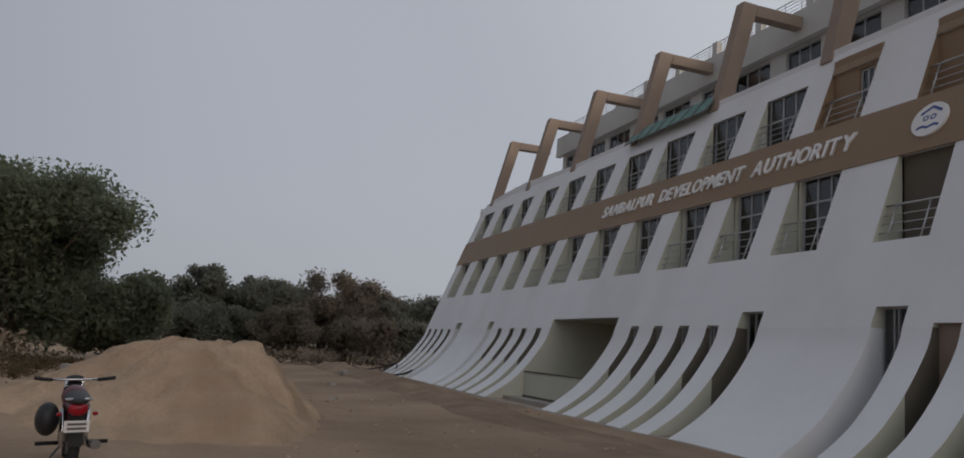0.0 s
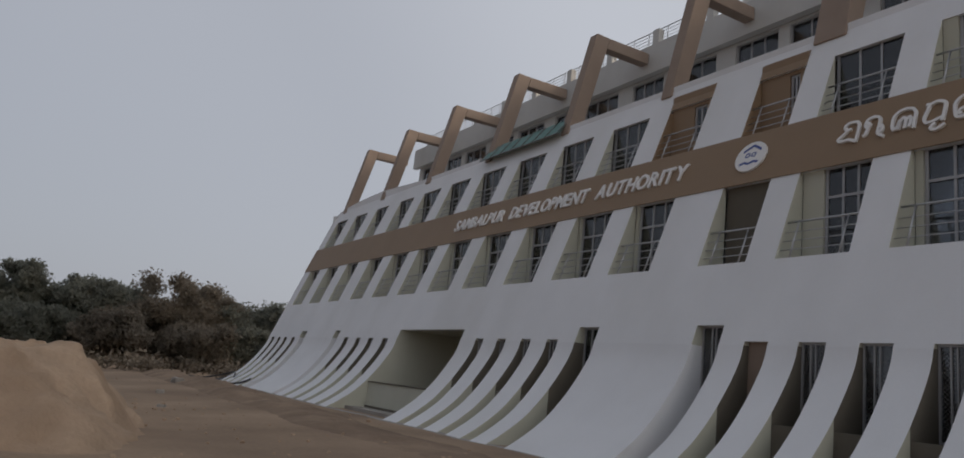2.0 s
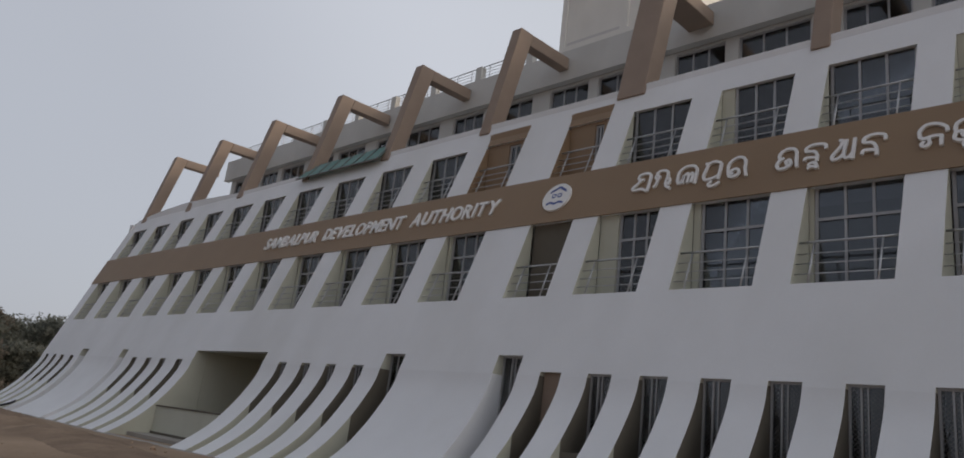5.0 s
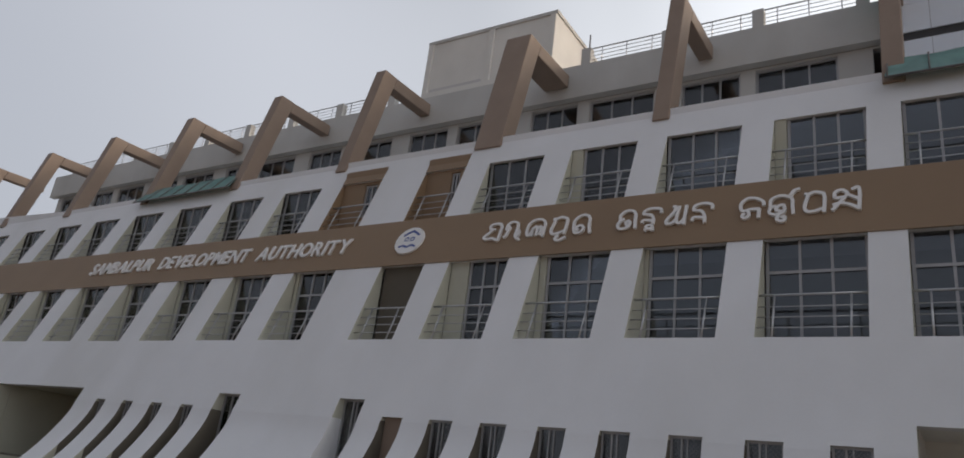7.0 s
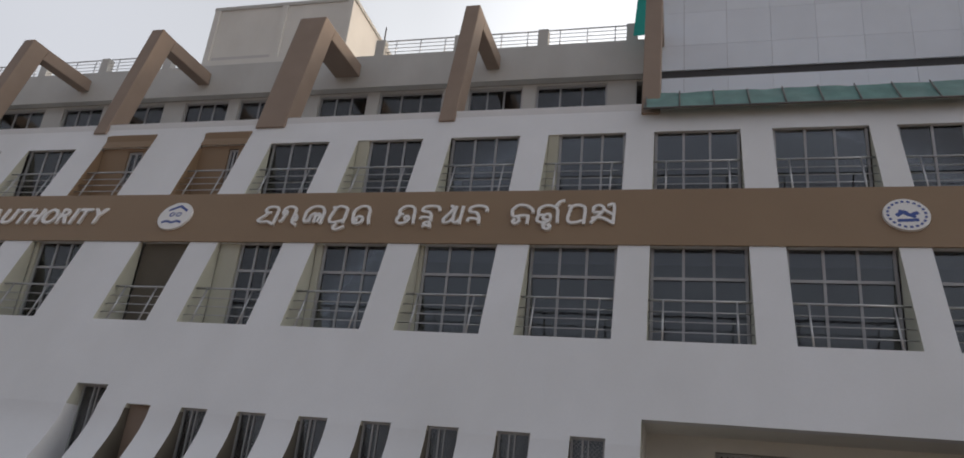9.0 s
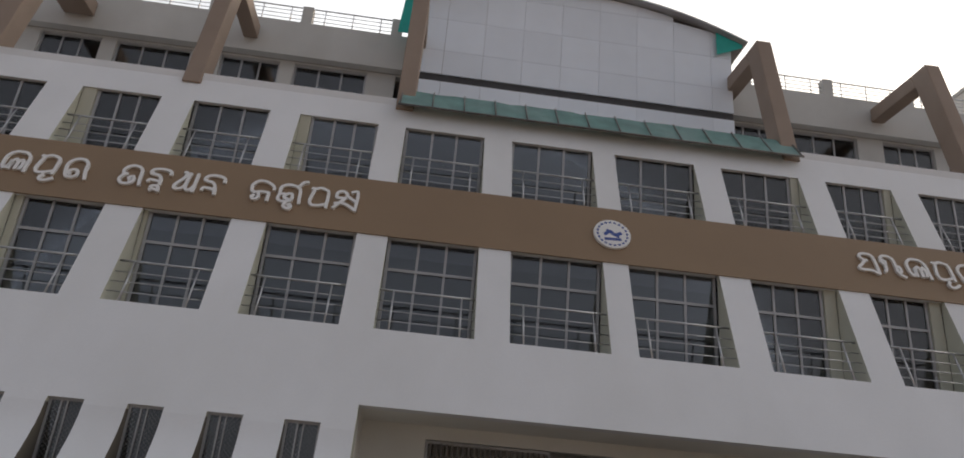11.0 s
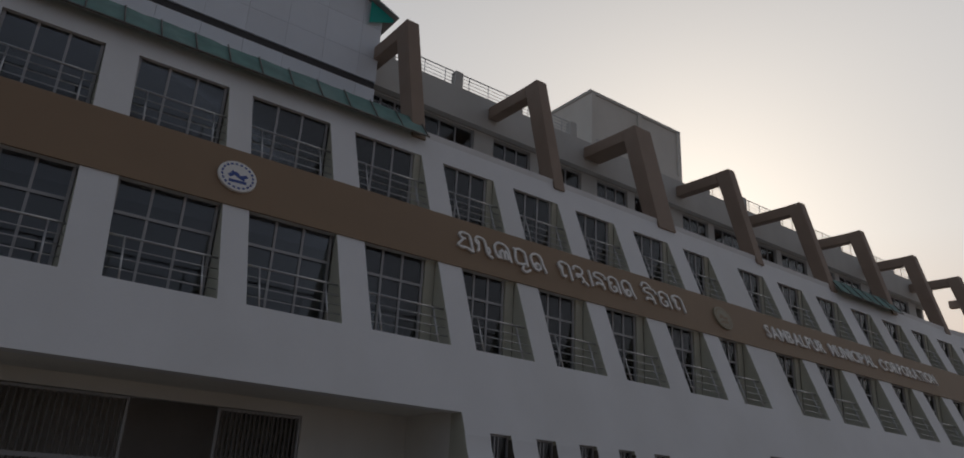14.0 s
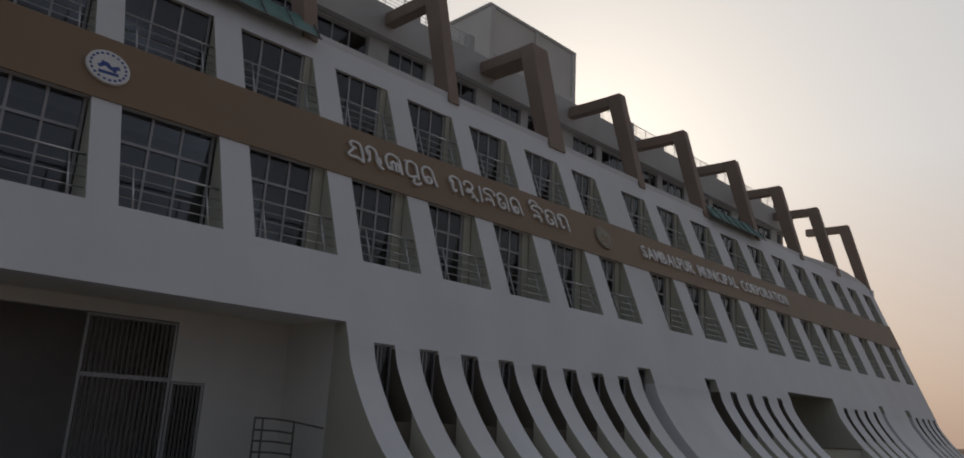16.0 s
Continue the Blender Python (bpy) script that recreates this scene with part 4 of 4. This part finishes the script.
def odia_sign(words, spans, z, height, meaning):
    x0, x1 = spans[0][0], spans[-1][1]
    mid = (x0 + x1) / 2
    sign = tagged(empty("sign_lettering", on_band(mid, z)), "raised white Odia letters naming the " + meaning, "lettering", "signs on the band")
    for word, (a, b) in zip(words, spans):
        k = (b - a) / sum(G[g][0] for g in word)
        cur = a - mid
        for g in word:
            bm = B()
            for st in G[g][1]:
                stroke(bm, [(px * k * 0.88, py * height) for px, py in st], 0.032, 0.05 + 0.001 * len(bm.verts) / 50)
            part("letter", bm, LETTER, sign).location = (cur, 0, 0)
            cur += G[g][0] * k


odia_sign([["sa", "mba", "la", "pu", "ra"], ["u", "nna", "ya", "na"], ["ka", "rttru", "pa", "ksha"]], [(-13.5, -10.63), (-10.1, -8.0), (-7.53, -5.28)], 7.40, 0.53, "development authority")
odia_sign([["sa", "mba", "la", "pu", "ra"], ["ma", "ha", "aa", "na", "ga", "ra"], ["ni", "ga", "ma"]], [(5.38, 8.26), (8.68, 11.62), (12.0, 13.82)], 7.43, 0.53, "municipal corporation")


def disc(bm, r, d, seg=40):
    a = [bm.verts.new((r * math.cos(i * math.tau / seg), r * math.sin(i * math.tau / seg), 0)) for i in range(seg)]
    b = [bm.verts.new((r * 0.985 * math.cos(i * math.tau / seg), r * 0.985 * math.sin(i * math.tau / seg), d)) for i in range(seg)]
    for i in range(seg):
        bm.faces.new((a[i], a[(i + 1) % seg], b[(i + 1) % seg], b[i]))
    bm.faces.new(a[::-1]); bm.faces.new(b)
    return bm


def emblem(x, z, r, style):
    label = {"roof": "round white emblem disc with blue roof and wave on the band", "seal": "round white seal disc with blue ring on the band", "dull": "round faded brownish seal disc on the brown band"}[style]
    e = tagged(empty("emblem", on_band(x, z)), label, "emblem")
    part("disc", disc(B(), r, 0.05), GREEN_BADGE if style == "dull" else LETTER, e)
    zt = 0.052
    if style == "roof":
        bm = B()
        for k in (0.0, -0.075):
            stroke(bm, [(-0.55 * r, (0.42 + k) * r), (0.0, (0.72 + k) * r), (0.1 * r, (0.72 + k) * r), (0.6 * r, (0.40 + k) * r)], 0.018, zt + 0.004)
        part("roof_shape", bm, BLUE, e)
        bm = B()
        stroke(bm, [(-0.6 * r, -0.5 * r), (-0.3 * r, -0.4 * r), (0.0, -0.5 * r), (0.3 * r, -0.4 * r), (0.6 * r, -0.48 * r)], 0.03, zt + 0.004)
        part("wave_shape", bm, BLUE, e)
        for px in (-0.2, 0.2):
            bm = B()
            stroke(bm, [(px * r + 0.1 * r, 0.2 * r), (px * r - 0.1 * r, 0.18 * r), (px * r - 0.1 * r, -0.02 * r), (px * r + 0.1 * r, 0.0), (px * r + 0.12 * r, 0.2 * r)], 0.014, zt + 0.004)
            part("centre_shape", bm, BLUE, e)
    else:
        m = BLUE if style == "seal" else BROWN
        for k in range(20):
            a = k * math.tau / 20
            bm = B()
            stroke(bm, [(0.8 * r * math.cos(a), 0.8 * r * math.sin(a)), (0.8 * r * math.cos(a + 0.17), 0.8 * r * math.sin(a + 0.17))], 0.022, zt + 0.003)
            part("rim_mark", bm, m, e)
        bm = B()
        stroke(bm, [(-0.45 * r, -0.1 * r), (-0.1 * r, 0.15 * r), (0.1 * r, -0.05 * r), (0.5 * r, 0.1 * r)], 0.04, zt + 0.003)
        stroke(bm, [(-0.3 * r, 0.25 * r), (0.0, 0.0), (0.35 * r, -0.2 * r)], 0.03, zt + 0.004)
        stroke(bm, [(-0.45 * r, -0.4 * r), (0.45 * r, -0.36 * r)], 0.035, zt + 0.003)
        part("centre_shape", bm, m, e)


emblem(-15.77, 7.64, 0.44, "roof")
emblem(-0.03, 7.63, 0.40, "seal")
emblem(15.6, 7.64, 0.42, "dull")


# ---- trees and brush ----
def leaves_mesh(name, centres, sizes, rng, leaf, mat, squash=0.8):
    """Many small pointed leaves round clump centres, as one mesh."""
    blocks = []
    for (cx, cy, cz), (r, count) in zip(centres, sizes):
        d = rng.normal(size=(count, 3))
        d /= np.linalg.norm(d, axis=1)[:, None]
        rad = r * np.minimum(np.abs(rng.normal(0, 0.66, (count, 1))) + 0.12, 1.4)
        p = d * rad * np.array([1, 1, squash]) + np.array([cx, cy, cz])
        u = rng.normal(size=(count, 3)); u /= np.linalg.norm(u, axis=1)[:, None]
        v = np.cross(u, rng.normal(size=(count, 3))); v /= np.linalg.norm(v, axis=1)[:, None]
        s = leaf * rng.uniform(0.6, 1.5, (count, 1))
        blocks.append(np.stack([p - u * s, p + v * s * 0.45, p + u * s, p - v * s * 0.45], 1).reshape(-1, 3))
    verts = np.concatenate(blocks)
    n = len(verts)
    me = bpy.data.meshes.new(name)
    me.vertices.add(n)
    me.vertices.foreach_set("co", verts.astype(np.float32).ravel())
    me.loops.add(n)
    me.loops.foreach_set("vertex_index", np.arange(n, dtype=np.int32))
    me.polygons.add(n // 4)
    me.polygons.foreach_set("loop_start", np.arange(0, n, 4, dtype=np.int32))
    me.update(calc_edges=True)
    me.materials.append(mat)
    return me


def tree(x, y, h, spread, seed, mat, label, density=1.0, leaf=0.13, trunk_h=0.3, stretch=1.0):
    rng = np.random.default_rng(seed)
    z0 = ground_z(x, y) - 0.05
    t = tagged(empty("tree", pose(x, y, z0)), label, "tree")
    bm = B()
    th = h * trunk_h
    tube(bm, (0, 0, 0), (0.1, 0.05, th), 0.04 * h, 9, 0.028 * h)
    centres, sizes = [], []
    limbs = 9
    for i in range(limbs):
        a = i * 2.4 + rng.uniform(-0.4, 0.4)
        reach = spread * rng.uniform(0.45, 0.85)
        top = Vector((math.cos(a) * reach * stretch, math.sin(a) * reach, h * rng.uniform(0.55, 0.88)))
        midp = Vector((top.x * 0.4, top.y * 0.4, th + (top.z - th) * 0.5))
        tube(bm, (0.1, 0.05, th * 0.95), midp, 0.018 * h, 6, 0.011 * h)
        tube(bm, midp, top, 0.011 * h, 5, 0.003 * h)
        for k in range(5):
            q = midp.lerp(top, 0.35 + 0.16 * k) + Vector(rng.normal(0, spread * 0.2, 3))
            q.z = min(max(q.z, th * 0.75), h * 0.93)
            r = spread * rng.uniform(0.16, 0.36)
            centres.append(tuple(q)); sizes.append((r, int(density * 130 * (r / (spread * 0.26)) ** 2)))
    for i in range(5):
        q = (rng.normal(0, spread * 0.35) * stretch, rng.normal(0, spread * 0.35), h * rng.uniform(0.8, 0.95))
        centres.append(q); sizes.append((spread * rng.uniform(0.14, 0.26), int(density * 100)))
    for i in range(10):
        a = rng.uniform(0, math.tau)
        r = spread * rng.uniform(0.3, 0.8)
        centres.append((math.cos(a) * r, math.sin(a) * r, h * rng.uniform(0.16, 0.4))); sizes.append((spread * rng.uniform(0.2, 0.32), int(density * 120)))
    part("trunk", bm, BARK, t)
    crown = new("crown", leaves_mesh("crown", centres, sizes, rng, leaf, mat))
    crown.parent = t
    return t


tree(-38.0, -1.3, 7.1, 3.8, 3, LEAF, "large dense green tree with dark foliage", 20.0, 0.10, 0.14)
tree(-37.0, -5.6, 7.4, 4.0, 5, LEAF, "broad green tree beside the larger one", 14.0, 0.10, 0.14)
tree(-39.5, 2.6, 3.6, 1.9, 8, LEAF, "small bushy green tree under the larger one", 8.0, 0.12, 0.1)
far = [(-72, 1.0, 5.0, 3.2, LEAF_HAZED), (-70.4, 5.2, 7.0, 2.4, LEAF_HAZED), (-72, 8.6, 5.2, 3.0, LEAF_HAZED), (-71, 10.2, 6.6, 2.8, LEAF_HAZED), (-73, 13.5, 6.4, 3.0, LEAF_HAZED), (-70, 16.8, 7.1, 4.0, LEAF_DRY), (-72, 21.0, 6.6, 3.6, LEAF_DRY),
       (-70, 24.6, 6.0, 3.4, LEAF_HAZED), (-76, 28.5, 6.4, 4.0, LEAF_HAZED), (-84, 4.0, 5.6, 4.2, LEAF_HAZED), (-85, 11.0, 5.8, 4.4, LEAF_HAZED), (-84, 19.0, 6.2, 4.4, LEAF_HAZED), (-86, 26.0, 6.2, 4.4, LEAF_HAZED), (-82, -4.0, 5.4, 4.0, LEAF_HAZED),
       (-66, 7.0, 3.4, 2.4, LEAF_HAZED), (-65, 12.0, 3.6, 2.6, LEAF_DRY), (-64, 18.0, 3.2, 2.6, LEAF_DRY), (-64, 22.5, 3.4, 2.6, LEAF_HAZED), (-66, 2.0, 3.4, 2.6, LEAF_HAZED)]
for i, (x, y, h, sp, m) in enumerate(far):
    tree(x, y, h, sp, 20 + i, m, "green tree with haze-greyed leaf colour at the edge of the site" if m is LEAF_HAZED else "half bare brownish tree at the edge of the site", 5.0, 0.145, 0.08)


def brush(name, label, spots, seed, mat, leaf, count, rad):
    rng = np.random.default_rng(seed)
    centres = [(x, y, ground_z(x, y) + h * 0.4) for x, y, h in spots]
    ob = new(name, leaves_mesh(name, centres, [(rad, count)] * len(spots), rng, leaf, mat, 0.55))
    return tagged(ob, label, "undergrowth", kind="stuff")


rs = random.Random(4)
brush("brush", "dry brown brushwood and weeds at the edge of the site", [(-60 + rs.uniform(-12, 10), rs.uniform(-14, 26), 1.0) for _ in range(90)] + [(-34 + rs.uniform(-5, 5), -4 + rs.uniform(-4, 3.5), 0.9) for _ in range(40)], 71, BRUSH, 0.12, 260, 1.1)
brush("dry_grass", "tufts of dry yellow grass beside the sand heap", [(-30 + rs.uniform(-6, 5), rs.uniform(-5, 1.5), 0.3) for _ in range(60)], 72, GRASS, 0.07, 130, 0.6)

# clods, stones and rubbish on the earth
rng = random.Random(9)
bm = B()
for i in range(260):
    x = rng.uniform(-46, -8) if i % 3 else rng.uniform(-30, -12)
    y = rng.uniform(6.5, 15.3)
    r = rng.uniform(0.012, 0.05) * (1.6 if rng.random() < 0.1 else 1)
    z = ground_z(x, y) + r * 0.3
    ico = bmesh.ops.create_icosphere(bm, subdivisions=1, radius=r, matrix=Matrix.Translation((x, y, z)) @ Matrix.Diagonal((1, rng.uniform(0.7, 1.3), rng.uniform(0.5, 0.9), 1)))
    for v in ico["verts"]:
        v.co += Vector((rng.uniform(-1, 1), rng.uniform(-1, 1), rng.uniform(-1, 1))) * r * 0.22
tagged(part("clods", bm, SAND), "scattered clods and stones on the bare earth", "stones", kind="stuff")

# a low bank of dug earth between the heap and the front
bm = B()
bank = []
for i in range(161):
    x = -52 + i * 0.25
    c = 13.4 + 0.5 * noise.noise(Vector((x * 0.2, 1, 4)))
    row = []
    for j in range(15):
        v = -1 + j / 7
        y = c + v * 1.3
        hgt = 0.26 * (1 + noise.noise(Vector((x * 0.35, 0, 8)))) * (1 - v * v) + (1 - v * v) * (0.12 * noise.noise(Vector((x * 1.6, y * 1.6, 2))) + 0.11 * noise.noise(Vector((x * 4.0, y * 4.0, 5))))
        row.append(bm.verts.new((x, y, ground_z(x, y) - 0.04 + hgt * min(1, i / 8, (160 - i) / 90))))
    bank.append(row)
for r0, r1 in zip(bank, bank[1:]):
    for j in range(14):
        bm.faces.new((r0[j], r0[j + 1], r1[j + 1], r1[j])).smooth = True
tagged(part("earth_bank", bm, EARTH), "low uneven bank of dug brown earth beside the building", "earth bank")

# a strip of spilt cement along the foot of the front
bm = B()
ny = 6
grid = []
for i in range(181):
    x = -48 + i * 0.5
    wdt = 0.7 + 0.45 * noise.noise(Vector((x * 0.5, 0, 5))) + 0.15 * noise.noise(Vector((x * 2, 0, 5)))
    grid.append([bm.verts.new((x, 15.95 - wdt * j / ny, ground_z(x, 15.5) + 0.05 * (1 - j / ny) - 0.03 + 0.015 * noise.noise(Vector((x * 1.5, j * 1.0, 2))))) for j in range(ny + 1)])
for g0, g1 in zip(grid, grid[1:]):
    for j in range(ny):
        bm.faces.new((g0[j], g0[j + 1], g1[j + 1], g1[j])).smooth = True
tagged(part("pavement_apron", bm, CONCRETE), "rough spilt concrete apron at the foot of the front", "apron", kind="structure")


def hose(points, r, label):
    cu = bpy.data.curves.new("hose", "CURVE")
    cu.dimensions, cu.bevel_depth, cu.bevel_resolution = "3D", r, 2
    sp = cu.splines.new("NURBS")
    sp.points.add(len(points) - 1)
    for p, q in zip(sp.points, points):
        p.co = (*q, 1)
    sp.use_endpoint_u, sp.order_u = True, 3
    ob = new("hose", cu)
    me = bpy.data.meshes.new_from_object(ob.evaluated_get(bpy.context.evaluated_depsgraph_get()))
    bpy.data.objects.remove(ob)
    me.materials.clear(); me.materials.append(BLACK)
    return tagged(new("hose", me), label, "hose")


hose([(-47.5, 16.2, 0.45), (-46.5, 15.4, 0.32), (-45, 15.2, 0.3), (-43, 15.35, 0.3), (-42.2, 15.7, 0.42), (-42, 16.1, 0.62), (-42.4, 16.2, 0.66)], 0.05, "black hose lying curled at the wall foot")
hose([(-52, 14.2, 0.28), (-50, 15.0, 0.3), (-48.5, 15.1, 0.3), (-47, 15.9, 0.6), (-46.2, 16.5, 0.95), (-45.6, 16.2, 0.6)], 0.045, "black hose looped against the flared wall")


# ---- motorcycle ----
def torus(bm, R, r, w=1.0, n=32, m=10):
    rows = []
    for i in range(n):
        a = i * math.tau / n
        rows.append([bm.verts.new(((R + r * math.cos(b * math.tau / m)) * math.cos(a), r * w * math.sin(b * math.tau / m), (R + r * math.cos(b * math.tau / m)) * math.sin(a))) for b in range(m)])
    for i in range(n):
        for j in range(m):
            bm.faces.new((rows[i][j], rows[(i + 1) % n][j], rows[(i + 1) % n][(j + 1) % m], rows[i][(j + 1) % m])).smooth = True
    return bm


def blob(bm, c, s, sub=3):
    bmesh.ops.create_icosphere(bm, subdivisions=sub, radius=1.0, matrix=Matrix.Translation(c) @ Matrix.Diagonal((*s, 1)))
    for f in bm.faces:
        f.smooth = True
    return bm


def motorcycle(m):
    """Local +x is ahead, the rear axle stands at x = 0."""
    b = tagged(empty("motorcycle", m), "dark red commuter motorcycle parked beside the sand heap", "motorcycle")
    for cx, nm in ((0.0, "rear_wheel"), (1.27, "front_wheel")):
        w = part(nm, tube(B(), (0, -0.07, 0), (0, 0.07, 0), 0.06, 12), IRON, b)
        w.location = (cx, 0, 0.305)
        part("tyre", torus(B(), 0.255, 0.05, 1.1), RUBBER, w)
        part("rim", torus(B(), 0.21, 0.018, 1.6), CHROME, w)
        for k in range(6):
            a = k * math.tau / 6
            part("spoke", tube(B(), (0, 0, 0), (0.205 * math.cos(a), 0, 0.205 * math.sin(a)), 0.014, 5), IRON, w)
    part("rear_fender", box(B(), -0.33, -0.29, -0.07, 0.07, 0.36, 0.78), BLACK, b)
    part("mudguard_top", box(B(), -0.30, 0.2, -0.075, 0.075, 0.66, 0.70), BLACK, b)
    bm = blob(B(), (0.02, 0, 0.84), (0.52, 0.13, 0.07))
    part("seat", bm, BLACK, b)
    part("tail_cowl", blob(B(), (-0.2, 0, 0.77), (0.26, 0.12, 0.09)), RED, b)
    part("tail_light", blob(B(), (-0.40, 0, 0.76), (0.06, 0.1, 0.075), 2), RED_LENS, b)
    part("number_plate", box(B(), -0.385, -0.375, -0.12, 0.12, 0.52, 0.64), LETTER, b)
    for r in range(2):
        part("plate_bar", box(B(), -0.389, -0.386, -0.09, 0.09, 0.545 + r * 0.045, 0.57 + r * 0.045), IRON, b)
    part("grab_rail", tube(B(), (-0.38, -0.13, 0.86), (-0.38, 0.13, 0.86), 0.015, 8), CHROME, b)
    part("fuel_tank", blob(B(), (0.66, 0, 0.80), (0.28, 0.14, 0.13)), RED, b)
    part("engine", box(B(), 0.42, 0.86, -0.13, 0.13, 0.3, 0.62), IRON, b)
    part("side_panel", box(B(), 0.1, 0.42, -0.13, 0.13, 0.55, 0.76), RED, b)
    part("exhaust", tube(B(), (0.5, -0.16, 0.28), (-0.35, -0.2, 0.38), 0.035, 12, 0.05), IRON, b)
    for s in (-1, 1):
        part("shock_absorber", tube(B(), (0.0, s * 0.11, 0.33), (0.12, s * 0.12, 0.72), 0.03, 10), CHROME, b)
        part("fork_leg", tube(B(), (1.27, s * 0.08, 0.305), (1.02, s * 0.08, 0.95), 0.024, 8), CHROME, b)
        part("foot_peg", tube(B(), (0.25, s * 0.12, 0.33), (0.25, s * 0.36, 0.33), 0.022, 8), RUBBER, b)
        part("indicator", blob(B(), (-0.3, s * 0.17, 0.70), (0.035, 0.03, 0.022), 2), RED_LENS, b)
        part("grip", tube(B(), (0.90, s * 0.25, 0.97), (0.78, s * 0.42, 1.0), 0.022, 8), RUBBER, b)
    part("handlebar", tube(B(), (0.92, -0.26, 0.97), (0.92, 0.26, 0.97), 0.014, 8), CHROME, b)
    part("headlight", blob(B(), (1.08, 0, 0.85), (0.12, 0.11, 0.12)), BLACK, b)
    part("instrument_cluster", blob(B(), (0.98, 0, 0.98), (0.06, 0.1, 0.045)), BLACK, b)
    part("front_fender", box(B(), 1.1, 1.45, -0.06, 0.06, 0.62, 0.645), RED, b)
    part("side_bag", blob(B(), (0.02, 0.27, 0.62), (0.2, 0.12, 0.18)), BLACK, b, "round black side bag")
    part("side_stand", tube(B(), (0.35, 0.1, 0.3), (0.3, 0.3, 0.02), 0.014, 6), IRON, b)
    return b


def pale_block(x, y, s, seed):
    r = random.Random(seed)
    bm = box(B(), -s, s, -s * 0.7, s * 0.7, 0, s * 0.9)
    for v in bm.verts:
        v.co += Vector((r.uniform(-1, 1), r.uniform(-1, 1), r.uniform(-0.5, 0.5))) * s * 0.2
    bmesh.ops.bevel(bm, geom=list(bm.edges), offset=s * 0.12, segments=2, affect="EDGES")
    ob = tagged(part("concrete_block", bm, CONCRETE), "broken pale concrete block lying on the earth", "rubble", "rubble blocks")
    ob.matrix_world = pose(x, y, ground_z(x, y) - 0.03, 0, 0, r.uniform(0, 90))


for x, y, s in ((-30.5, 3.2, 0.5), (-31.8, 2.0, 0.28), (-40.0, 12.4, 0.3), (-44.0, 13.6, 0.22), (-33.0, 10.6, 0.16), (-27.0, 9.7, 0.12)):
    pale_block(x, y, s, int(-x * 10))

motorcycle(pose(-13.8, 4.64, ground_z(-13.8, 4.64), -4, 0, 190))
